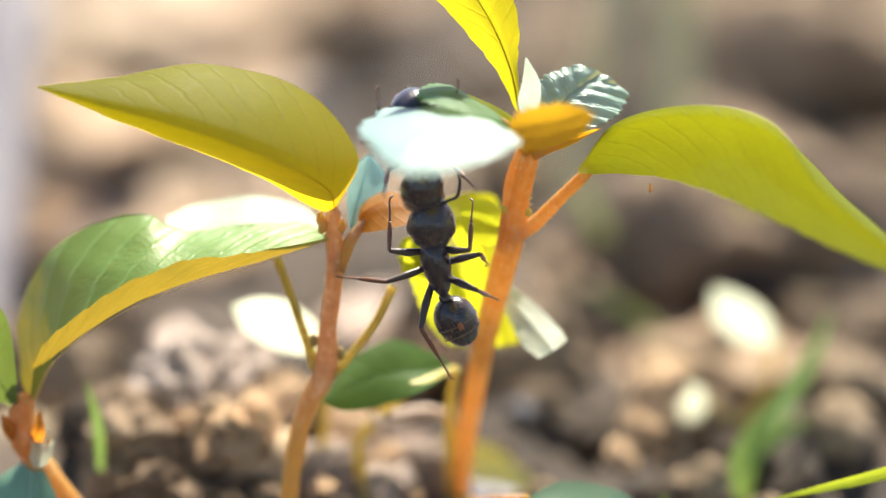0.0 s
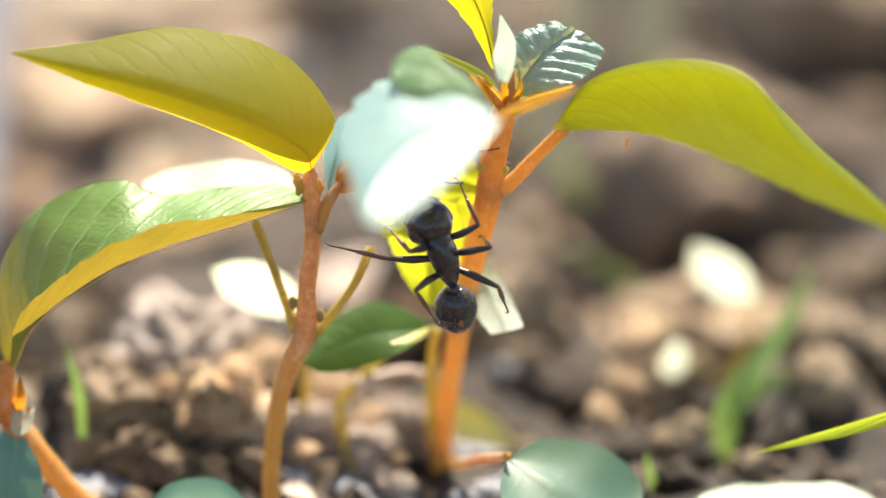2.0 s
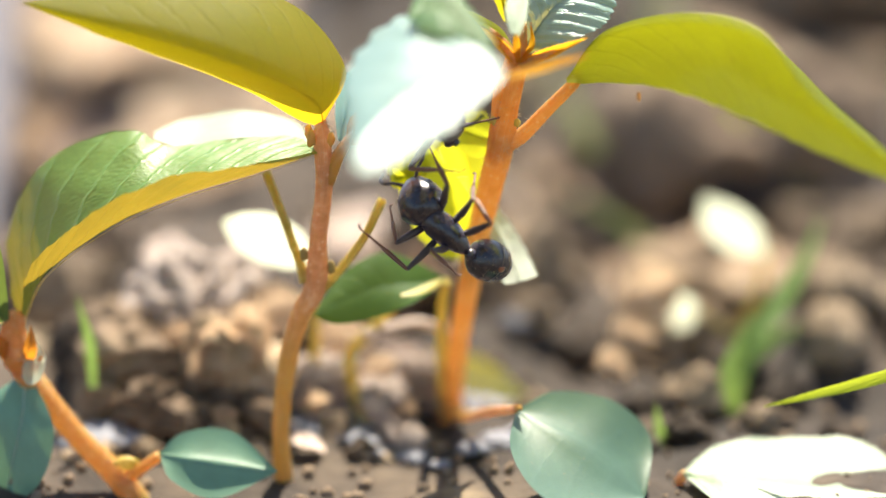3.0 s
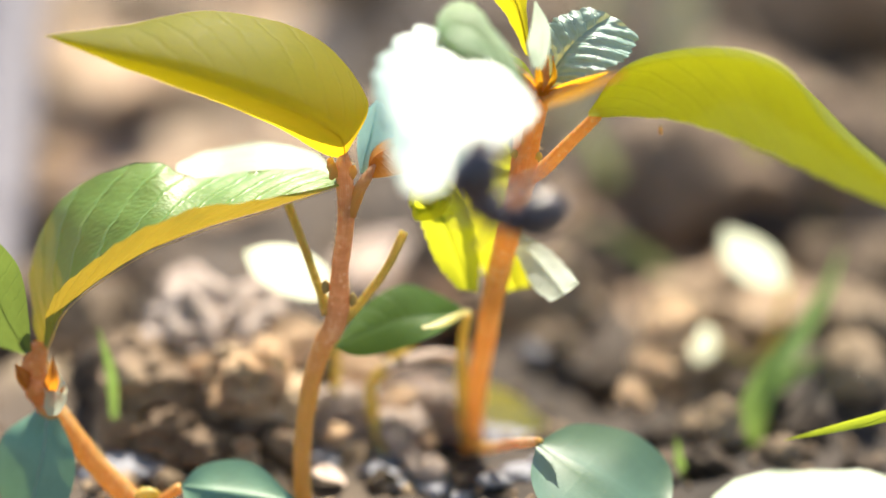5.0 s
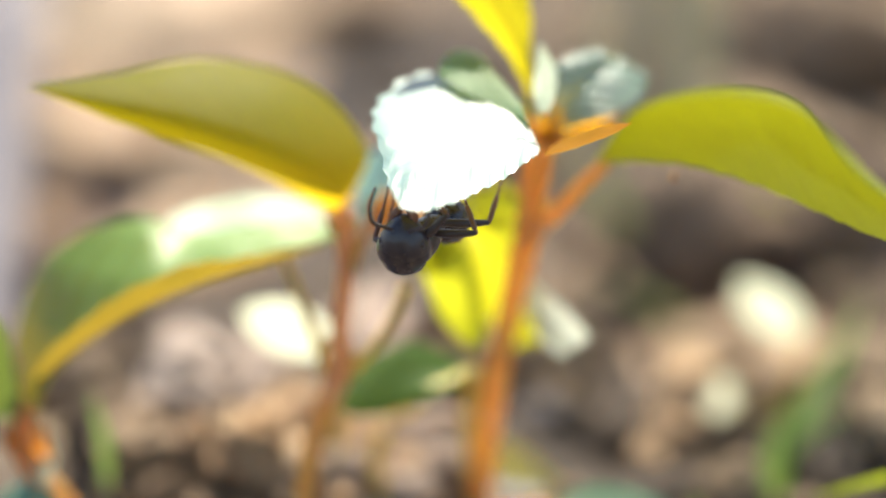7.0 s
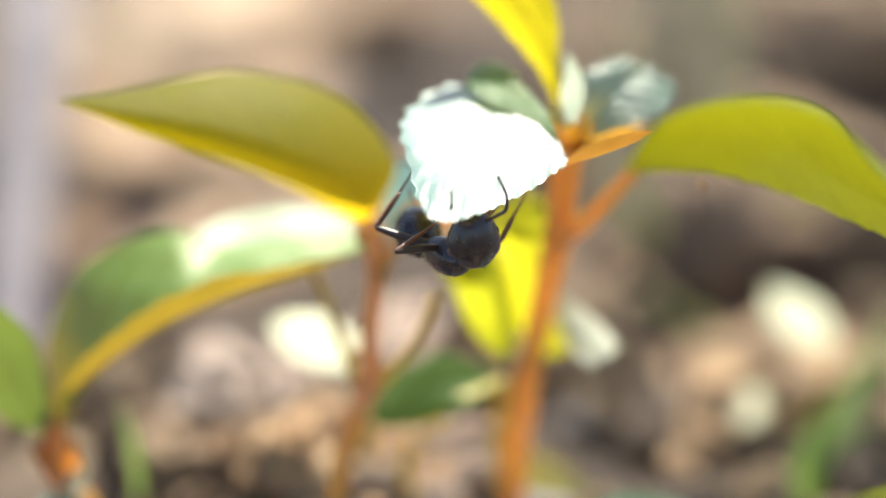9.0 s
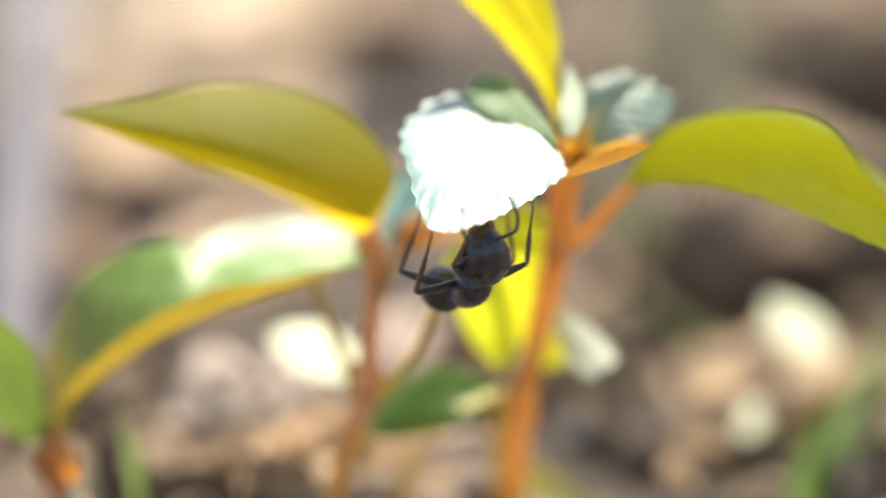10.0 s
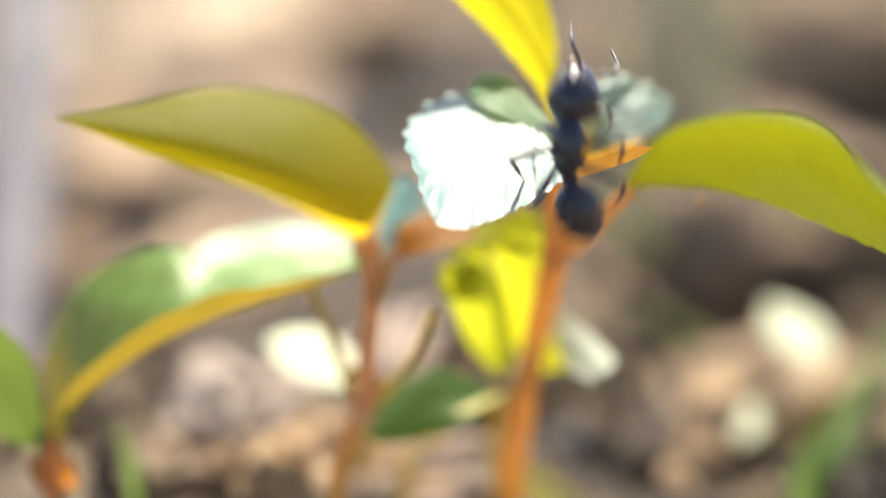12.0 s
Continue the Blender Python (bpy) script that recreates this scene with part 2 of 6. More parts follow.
STRAW = plain_material("straw", [(0.2, (0.42, 0.40, 0.2)), (0.5, (0.62, 0.60, 0.34)), (0.8, (0.74, 0.71, 0.5))], 120, 0.7, 0.4, 0.0004)


def chitin(name, col, rough, relief):
    m = Nodes(name)
    n = m.noise(1500, 3)
    w = m.noise(420, 4)
    m.link(m.ramp(w, [(0.3, tuple(c * 0.6 for c in col)), (0.7, tuple(c * 1.5 for c in col))]), m.bsdf.inputs["Base Color"])
    m.link(m.math("ADD", m.math("MULTIPLY", w, 0.2), rough - 0.1), m.bsdf.inputs["Roughness"])
    m.link(m.bump(m.math("ADD", n, w), relief, 0.0002), m.bsdf.inputs["Normal"])
    m.bsdf.inputs["Specular IOR Level"].default_value = 0.8
    # blue-tinted sheen imitates the sky reflected in the shell
    m.bsdf.inputs["Sheen Weight"].default_value = 0.25
    m.bsdf.inputs["Sheen Tint"].default_value = (0.55, 0.55, 0.9, 1)
    return m.mat


ANT_BLACK = chitin("ant_black", (0.022, 0.016, 0.019), 0.27, 0.35)
ANT_LEG = chitin("ant_leg", (0.03, 0.015, 0.011), 0.42, 0.3)
ANT_SHIN = chitin("ant_shin", (0.17, 0.06, 0.022), 0.42, 0.3)
ANT_EYE = chitin("ant_eye", (0.02, 0.012, 0.01), 0.15, 0.1)
ANT_BAND = chitin("ant_band", (0.10, 0.075, 0.05), 0.5, 0.2)
ANT_SPOT = chitin("ant_spot", (0.30, 0.09, 0.02), 0.5, 0.2)


# ---- building ----
BASE = {}


def thing(name, base, label, category, group="", kind=""):
    """An Empty at base (mm) that parents the parts of one thing."""
    ob = new(name)
    ob.empty_display_size = 0.002
    ob.location = Vector(base) * MM
    BASE[ob] = Vector(base) * MM
    return tagged(ob, label, category, group, kind)


def part(name, mesh_bm, mat, parent=None, label="", smooth=True):
    """Link a bmesh (in world metres) as one mesh object under a thing or part."""
    off = BASE.get(parent, Vector())
    bmesh.ops.translate(mesh_bm, verts=mesh_bm.verts, vec=-off)
    me = bpy.data.meshes.new(name)
    mesh_bm.to_mesh(me)
    mesh_bm.free()
    me.materials.append(mat)
    if smooth:
        me.shade_smooth()
    ob = new(name, me)
    ob.parent = parent
    BASE[ob] = off
    return tagged(ob, label)


def curve_point(pts, s):
    """Catmull-Rom through pts, s from 0 to 1."""
    n = len(pts) - 1
    f = min(max(s, 0.0), 1.0) * n
    i = min(int(f), n - 1)
    t = f - i
    p1, p2 = Vector(pts[i]), Vector(pts[i + 1])
    p0 = Vector(pts[i - 1]) if i > 0 else p1 * 2 - p2
    p3 = Vector(pts[i + 2]) if i + 2 <= n else p2 * 2 - p1
    return 0.5 * ((2 * p1) + (p2 - p0) * t + (2 * p0 - 5 * p1 + 4 * p2 - p3) * t * t + (3 * p1 - p0 - 3 * p2 + p3) * t ** 3)


def value_at(vals, s):
    if isinstance(vals, (int, float)):
        return vals
    f = min(max(s, 0.0), 1.0) * (len(vals) - 1)
    i = min(int(f), len(vals) - 2)
    return vals[i] + (vals[i + 1] - vals[i]) * (f - i)


def tube(pts, radius, seg=26, ring=10, bumpy=0.0, closed=True):
    """A tapered tube (mm) along a curve; radius a number or a list along it; bumpy makes it uneven."""
    bm = bmesh.new()
    uvl = bm.loops.layers.uv.new("UVMap")
    rows, ref = [], None
    for i in range(seg + 1):
        s = i / seg
        p = curve_point(pts, s)
        d = (curve_point(pts, min(s + 0.01, 1)) - curve_point(pts, max(s - 0.01, 0))).normalized()
        if ref is None:
            ref = d.orthogonal().normalized()
        ref = (ref - d * ref.dot(d)).normalized()
        bi = d.cross(ref)
        r = value_at(radius, s)
        row = []
        for k in range(ring):
            a = 2 * math.pi * k / ring
            rr = r * (1 + bumpy * noise.noise(Vector((s * 14, math.cos(a) * 1.5, math.sin(a) * 1.5)) + p * 0.2))
            row.append(bm.verts.new((p + ref * (math.cos(a) * rr) + bi * (math.sin(a) * rr)) * MM))
        rows.append(row)
    for i in range(seg):
        for k in range(ring):
            f = bm.faces.new((rows[i][k], rows[i][(k + 1) % ring], rows[i + 1][(k + 1) % ring], rows[i + 1][k]))
            for lp, (uu, vv) in zip(f.loops, ((i, k), (i, k + 1), (i + 1, k + 1), (i + 1, k))):
                lp[uvl].uv = (uu / seg, vv / ring)
    if closed:
        bm.faces.new(rows[0][::-1])
        bm.faces.new(rows[-1])
    return bm


def blade(edge_a, rib, edge_b, nu=44, nv=7, bulge=0.10, teeth=0, tooth=0.25, ridges=0, ridge=0.0, groove=0.08, uneven=0.12, halves="ab", crumple=0.0):
    """A leaf blade (mm): two margins and the midrib between them, with bulging halves, side-vein ridges and a toothed margin."""
    bm = bmesh.new()
    uvl = bm.loops.layers.uv.new("UVMap")
    grid = []
    for i in range(nu + 1):
        s = i / nu
        c = curve_point(rib, s)
        t = (curve_point(rib, min(s + 0.02, 1)) - curve_point(rib, max(s - 0.02, 0))).normalized()
        row = []
        for j in range(-nv if "a" in halves else 0, (nv if "b" in halves else 0) + 1):
            v = abs(j) / nv
            e = curve_point(edge_a if j < 0 else edge_b, s) - c
            w = e.length
            flat = e.normalized() if w > 1e-6 else Vector((1, 0, 0))
            nrm = (flat.cross(t) if j >= 0 else t.cross(flat))
            nrm = nrm.normalized() if nrm.length > 1e-6 else Vector((0, 0, 1))
            p = c + e * v
            if teeth and v > 0.75:
                k = (s * teeth + 0.35 * noise.noise(Vector((s * teeth * 0.6, tooth, 0)))) % 1.0
                p += flat * (tooth * (k if k < 0.8 else (1 - k) * 4) * (v - 0.75) * 4 * min(1, w))
            h = (bulge if isinstance(bulge, float) else value_at(bulge[j >= 0], s)) * w * 4 * v * (1 - v) * 0.6
            h += -groove * math.exp(-(v / 0.12) ** 2)
            if ridges:
                h += ridge * abs(math.sin(math.pi * ridges * (s - 0.22 * v))) * min(1, v * 4) * min(1.0, w / 2)
            h += uneven * noise.noise(p * 0.35) * v * min(1, w / 2)
            if crumple:
                h += crumple * (abs(noise.noise(p * 1.1)) + 0.5 * noise.noise(p * 2.6)) * min(1, v * 5)
            p += nrm * h
            row.append(bm.verts.new(p * MM))
        grid.append(row)
    m, shift = 2 * nv, 0 if "a" in halves else nv
    for i in range(nu):
        for j in range(len(grid[0]) - 1):
            f = bm.faces.new((grid[i][j], grid[i][j + 1], grid[i + 1][j + 1], grid[i + 1][j]))
            for lp, (uu, vv) in zip(f.loops, ((i, j), (i, j + 1), (i + 1, j + 1), (i + 1, j))):
                lp[uvl].uv = (uu / nu, (vv + shift) / m)
    return bm


def leaf(parent, edge_a, rib, edge_b, mat, label="", rib_mat=None, rib_r=(0.07, 0.02), name="leaf", **kw):
    """A leaf under a plant: its blade, and its midrib as a sub-part standing proud of the underside."""
    ob = part(name, blade(edge_a, rib, edge_b, **kw), mat, parent, label)
    low = [Vector(p) - Vector((0, 0.0, 0.06)) for p in rib]
    part("midrib", tube(low, list(rib_r), 22, 6), rib_mat or mat, ob)
    return ob


def blob(rx, ry, rz, centre=(0, 0, 0), rough=0.0, seed=0.0, sub=3, squash=None):
    """An uneven rounded body (mm)."""
    bm = bmesh.new()
    bmesh.ops.create_icosphere(bm, subdivisions=sub, radius=1.0)
    for v in bm.verts:
        k = 1 + rough * (noise.noise(v.co * 1.3 + Vector((seed, 0, 0))) + 0.5 * noise.noise(v.co * 3.1 + Vector((0, seed, 0))))
        p = Vector((v.co.x * rx, v.co.y * ry, v.co.z * rz)) * k
        if squash:
            p = squash(p, v.co)
        v.co = (p + Vector(centre)) * MM
    return bm


# ---- ground ----
def ground_height(x, y):
    """Height of the soil in mm at x, y in mm."""
    p = Vector((x, y, 0))
    near = min(1.0, max(0.0, (y - 3) / 16))
    h = 1.0 * noise.noise(p * 0.035) + 1.0 * noise.noise(p * 0.11) + 0.5 * noise.noise(p * 0.33)
    lumps = abs(noise.noise(p * 0.055 + Vector((3, 1, 0)))) * 9.0 + abs(noise.noise(p * 0.13)) * 4.0 + noise.noise(p * 0.3) * 1.2
    far = min(3.0, max(0.0, math.hypot(x, y) - 60) / 90)
    return h + near * (lumps - 3.0) * (1 + far * 0.6) - 0.8


def ground():
    bm = bmesh.new()
    n = 230

    def spread(k):
        a = k / n * 2 - 1
        return math.copysign((math.exp(abs(a) * 6.6) - 1) * 45.0, a)

    rows = []
    for i in range(n + 1):
        rows.append([])
        for j in range(n + 1):
            x, y = spread(i), spread(j) + 60
            rows[-1].append(bm.verts.new((x * MM, y * MM, ground_height(x, y) * MM)))
    for i in range(n):
        for j in range(n):
            bm.faces.new((rows[i][j], rows[i + 1][j], rows[i + 1][j + 1], rows[i][j + 1]))
    return tagged(part("ground", bm, SOIL), "dry brown crumbly soil, dappled sun painted as sandy-coloured patches", "soil", kind="structure")


ground()


# ---- plants ----
def hairs(pts, radius, count, seed, length=0.4):
    """Fine hairs standing off a stem (mm), as slim three-sided spikes in one mesh."""
    rnd = random.Random(seed)
    bm = bmesh.new()
    for _ in range(count):
        s = rnd.random()
        p = curve_point(pts, s)
        d = (curve_point(pts, min(s + 0.01, 1)) - curve_point(pts, max(s - 0.01, 0))).normalized()
        side = d.orthogonal().normalized()
        side.rotate(Matrix.Rotation(rnd.uniform(0, 2 * math.pi), 3, d))
        root = p + side * value_at(radius, s) * 0.95
        tip = root + (side + d * rnd.uniform(-0.5, 0.6)).normalized() * length * rnd.uniform(0.5, 1.2)
        w = d.cross(side).normalized() * 0.018
        a, b, c = bm.verts.new((root + w) * MM), bm.verts.new((root - w) * MM), bm.verts.new((root + d * 0.03) * MM)
        e = bm.verts.new(tip * MM)
        for f in ((a, b, e), (b, c, e), (c, a, e)):
            bm.faces.new(f)
    return bm


def stem(parent, pts, radius, mat, seg, ring, bumpy, count, seed, name="stem"):
    """A stem with its hairs as a sub-part."""
    ob = part(name, tube(pts, radius, seg, ring, bumpy), mat, parent)
    tagged(part("hairs", hairs(pts, radius, count, seed), HAIR, ob, "fine pale hairs"), kind="stuff")
    return ob


def plant_pink():
    """Seedling with a pinkish stem, a big olive leaf and two forking leaf stalks."""
    p = thing("seedling", (-11.2, 0.0, -1.8), "young seedling with pinkish stem and backlit olive leaves rooted in soil", "plant", "seedlings")
    stem(p, [(-11.2, 0.0, -2.6), (-11.5, 0.0, 1.4), (-11.3, 0.0, 4.6), (-10.8, 0.0, 7.9), (-9.9, -0.0, 10.9), (-9.0, 0.0, 12.7), (-8.7, 0.0, 16.2), (-8.3, 0.0, 19.7), (-8.4, 0.0, 23.1), (-8.3, -0.2, 24.2)],
         [0.64, 0.60, 0.60, 0.62, 0.66, 0.82, 0.58, 0.56, 0.60, 0.16], STEM_PINK, 44, 14, 0.08, 500, 1)
    part("branch", tube([(-8.1, 0.0, 19.9), (-7.4, 0.0, 21.6), (-6.6, 0.4, 22.8), (-6.3, 0.4, 23.2)], [0.5, 0.42, 0.32, 0.12], 14, 10, 0.06), STEM_PINK, p)
    part("petiole", tube([(-9.6, 0.0, 13.0), (-10.1, 0.3, 14.5), (-11.2, 1.0, 17.5), (-12.3, 2.5, 19.9)], [0.42, 0.3, 0.28, 0.3], 20, 10, 0.05), STEM_OLIVE, p)
    part("petiole", tube([(-8.6, 0.0, 12.5), (-7.3, 0.4, 13.8), (-5.7, 1.0, 15.9), (-4.5, 1.6, 18.3)], [0.42, 0.3, 0.28, 0.3], 20, 10, 0.05), STEM_OLIVE, p)
    for x in ((-9.7, -0.3, 15.0), (-7.9, -0.3, 14.1)):
        part("bud", blob(0.28, 0.25, 0.5, x, 0.25, 1.0, 2), BUD, p, "small brown bud")
    for x, r in (((-9.1, -0.5, 23.0), 0.42), ((-9.3, -0.2, 23.4), 0.36), ((-7.8, -0.6, 23.0), 0.34)):
        part("bract", blob(r * 0.8, r * 0.6, r * 1.5, x, 0.4, r * 7, 2), STEM_PINK, p, "brown bract at the leaf joint")
    # upper leaf: base at the stem top, pointed tip far out
    leaf(p, [(-8.3, 0.3, 23.6), (-9.7, 0.0, 24.1), (-12.7, -1.0, 26.1), (-17.6, -2.0, 28.4), (-22.9, -2.6, 30.6), (-27.2, -3.0, 32.5)],
         [(-8.3, 0.0, 23.8), (-8.7, -2.4, 26.0), (-12.0, -4.4, 28.4), (-17.2, -5.0, 30.4), (-22.6, -4.2, 31.6), (-27.2, -3.0, 32.5)],
         [(-8.3, 0.4, 23.8), (-6.9, 1.0, 27.5), (-10.5, 2.0, 31.5), (-16.7, 1.0, 33.3), (-21.9, -1.0, 32.9), (-27.2, -3.0, 32.5)],
         LEAF_OLIVE, "large olive leaf glowing with sunlight from behind", teeth=10, tooth=0.08, bulge=0.1, groove=0.03, rib_r=(0.035, 0.01))
    leaf(p, [(-6.9, 0.4, 22.3), (-5.9, -0.5, 22.6), (-4.0, -1.0, 23.1), (-1.7, 0.0, 23.6)],
         [(-6.9, 0.5, 22.6), (-6.2, 0.6, 23.8), (-4.3, 1.0, 24.3), (-1.7, 1.0, 23.7)],
         [(-6.9, 0.5, 22.7), (-6.5, 2.0, 23.9), (-4.7, 3.0, 24.5), (-1.7, 1.0, 23.9)],
         LEAF_ORANGE, "small curled orange leaf", STEM_ORANGE, nu=18, nv=4)
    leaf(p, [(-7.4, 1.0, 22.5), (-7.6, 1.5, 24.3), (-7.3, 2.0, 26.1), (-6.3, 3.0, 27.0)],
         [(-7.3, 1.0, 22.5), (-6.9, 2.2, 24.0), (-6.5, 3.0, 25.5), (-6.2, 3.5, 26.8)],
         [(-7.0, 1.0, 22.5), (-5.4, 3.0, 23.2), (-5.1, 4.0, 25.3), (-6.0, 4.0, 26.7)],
         LEAF_SKY, "small leaf with the sky reflection painted blue-green", nu=24, nv=5)
    # folded leaf painted as shaded lime and sunlit yellow blades on the inner stalk
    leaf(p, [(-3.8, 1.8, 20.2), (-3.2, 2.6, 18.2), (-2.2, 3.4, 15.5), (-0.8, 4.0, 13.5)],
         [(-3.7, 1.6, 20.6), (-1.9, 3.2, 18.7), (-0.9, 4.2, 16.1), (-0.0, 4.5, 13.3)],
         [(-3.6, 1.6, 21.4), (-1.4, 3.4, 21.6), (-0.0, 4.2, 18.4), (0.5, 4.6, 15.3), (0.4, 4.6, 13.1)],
         LEAF_LIME, "hanging half of the leaf, shade put into its lime green", bulge=0.06, teeth=9, tooth=0.2)
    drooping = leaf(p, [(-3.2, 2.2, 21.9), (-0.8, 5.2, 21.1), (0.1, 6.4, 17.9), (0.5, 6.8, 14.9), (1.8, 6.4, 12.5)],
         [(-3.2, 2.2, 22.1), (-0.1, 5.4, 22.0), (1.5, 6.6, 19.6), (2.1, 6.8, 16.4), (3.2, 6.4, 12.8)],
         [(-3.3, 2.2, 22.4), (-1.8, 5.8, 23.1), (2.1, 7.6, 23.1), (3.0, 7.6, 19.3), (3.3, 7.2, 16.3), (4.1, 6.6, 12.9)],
         LEAF_SUNNY, "drooping half of the leaf, sunlight put into its yellow", bulge=0.05, teeth=9, tooth=0.2)
    # sunlit part of the drooping leaf, its glare painted as a pale tip
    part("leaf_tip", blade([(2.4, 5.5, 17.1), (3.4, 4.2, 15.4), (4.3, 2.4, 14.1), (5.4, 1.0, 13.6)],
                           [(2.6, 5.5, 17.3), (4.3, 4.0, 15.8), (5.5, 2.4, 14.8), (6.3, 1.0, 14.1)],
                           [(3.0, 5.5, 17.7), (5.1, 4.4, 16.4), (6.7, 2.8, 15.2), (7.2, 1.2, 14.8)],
                           bulge=0.03, nu=30, nv=6, crumple=0.08, teeth=7, tooth=0.12), LEAF_PALE, drooping, "folded leaf tip, sun glare painted pale")
    leaf(p, [(-4.0, 1.6, 20.0), (-3.7, 1.8, 19.0), (-2.2, 2.0, 19.2), (-1.3, 2.4, 20.1)],
         [(-4.1, 1.6, 20.1), (-3.4, 2.4, 20.1), (-2.3, 2.8, 20.2), (-1.3, 2.8, 20.2)],
         [(-4.2, 1.6, 20.3), (-3.9, 3.0, 21.2), (-2.6, 3.6, 21.3), (-1.3, 3.0, 20.4)],
         LEAF_LIME, "small curled lime-green leaf", nu=22, nv=5)
    return p, drooping


def plant_orange():
    """Seedling with the thick orange stem that the ant visits."""
    p = thing("seedling", (0.1, 10.0, 0.0), "seedling with thick orange stem and broad lime leaves in soil", "plant", "seedlings")
    stem(p, [(0.1, 10.5, -1.4), (0.1, 10.0, 0.5), (0.5, 8.5, 4.9), (1.1, 6.5, 9.3), (1.8, 4.5, 14.1), (2.6, 2.5, 18.4), (3.4, 1.0, 22.2), (3.9, 0.4, 25.0), (4.4, 0.0, 27.6), (4.6, 0.0, 28.6)],
         [0.85, 0.78, 0.72, 0.74, 0.78, 0.84, 0.9, 0.62, 0.66, 0.2], STEM_ORANGE, 50, 16, 0.07, 600, 2)
    part("branch", tube([(2.9, 1.4, 21.3), (3.1, 0.9, 23.7), (3.3, 0.6, 26.1), (4.0, 0.4, 28.2)], [0.55, 0.46, 0.44, 0.4], 18, 10, 0.06), STEM_ORANGE, p)
    stem(p, [(3.6, 1.0, 22.2), (4.8, 0.6, 23.0), (6.3, 0.2, 24.7), (7.9, -0.0, 26.4), (8.8, -0.4, 27.3)], [0.62, 0.5, 0.44, 0.4, 0.12], STEM_ORANGE, 22, 12, 0.06, 150, 4, "petiole")
    part("shoot", tube([(-0.6, 8.0, 7.2), (-0.5, 7.0, 9.2), (-0.2, 6.0, 11.1)], [0.4, 0.34, 0.3], 14, 10), STEM_OLIVE, p)
    part("shoot", tube([(-0.2, 10.0, 0.0), (-0.5, 9.0, 3.4), (-0.6, 8.0, 7.2)], [0.5, 0.45, 0.4], 14, 10), STEM_OLIVE, p)
    part("petiole", tube([(0.2, 9.5, 0.2), (1.2, 6.0, 1.2), (2.9, 1.0, 3.4), (4.6, -2.5, 4.9)], [0.5, 0.4, 0.36, 0.32], 18, 10, 0.06), STEM_PINK, p)
    for x in ((2.8, -0.3, 24.2), (4.4, -0.2, 24.0)):
        part("bud", blob(0.22, 0.2, 0.34, x, 0.3, 2.0, 2), STEM_OLIVE, p, "tiny green bud")
    # broad right-hand leaf
    leaf(p, [(7.6, -0.6, 26.8), (12.1, -3.5, 27.4), (15.8, -6.5, 27.1), (19.5, -9.0, 26.0), (23.1, -11.0, 24.7), (29.4, -13.0, 22.6)],
         [(7.6, 0.0, 26.9), (10.1, -0.5, 30.2), (15.0, -2.5, 31.8), (19.4, -5.0, 31.3), (22.5, -8.5, 27.9), (29.4, -13.0, 22.7)],
         [(7.7, 0.6, 26.8), (11.1, 3.0, 29.4), (16.4, 4.0, 29.8), (21.1, 2.0, 28.8), (24.8, -4.0, 26.0), (29.4, -13.0, 22.8)],
         LEAF_LIME, "broad lime-green leaf glowing with sunlight from behind", teeth=11, tooth=0.2, bulge=0.05, groove=0.03, rib_r=(0.035, 0.01))
    part("bract", blob(0.12, 0.1, 0.32, (12.1, -3.3, 26.5), 0.3, 3.0, 2), STEM_ORANGE, p, "tiny dry scale hanging below the leaf")
    # upright yellow leaf
    leaf(p, [(3.5, 0.5, 30.6), (2.2, 0.8, 33.2), (-0.5, 1.0, 36.5), (-3.1, 1.2, 39.2), (-3.8, 1.0, 41.5)],
         [(3.7, 0.5, 30.6), (3.0, 0.5, 33.6), (1.5, 0.7, 36.9), (-0.5, 0.9, 39.4), (-3.8, 1.0, 41.5)],
         [(3.8, 0.5, 30.6), (3.5, 0.9, 33.5), (3.4, 1.1, 36.8), (1.9, 1.3, 39.7), (-3.8, 1.0, 41.5)],
         LEAF_YELLOW, "upright bright yellow leaf against the light", teeth=9, tooth=0.15)
    # blade added for glare on the yellow leaf, stretched deep to fit the view
    leaf(p, [(3.8, -4.5, 30.9), (3.5, -3.2, 32.0), (3.8, -1.4, 33.0), (4.0, 0.3, 34.2)],
         [(4.1, -4.5, 30.8), (4.2, -3.2, 31.8), (4.3, -1.4, 33.0), (4.0, 0.3, 34.2)],
         [(4.4, -4.5, 30.8), (4.9, -3.0, 31.8), (4.9, -1.2, 33.0), (4.1, 0.3, 34.2)],
         LEAF_WAXY_GLARE, "small pale blade added for glare at the upright leaf base", nu=20, nv=5, bulge=0.04, groove=0.02)
    # crinkled young leaf
    leaf(p, [(4.6, 0.4, 28.5), (4.5, 0.6, 30.6), (5.2, 1.6, 32.5), (7.6, 2.6, 33.3)],
         [(4.7, 0.2, 28.5), (5.7, 0.6, 30.2), (7.2, 1.4, 31.8), (9.1, 2.6, 32.8)],
         [(4.9, 0.2, 28.5), (7.4, -0.4, 29.5), (9.8, 0.6, 30.3), (10.8, 2.4, 31.5)],
         LEAF_CRINKLED, "crinkled young blue-green leaf with shining veins", ridges=7, ridge=0.17, crumple=0.12, teeth=12, tooth=0.3, nu=72, nv=12)
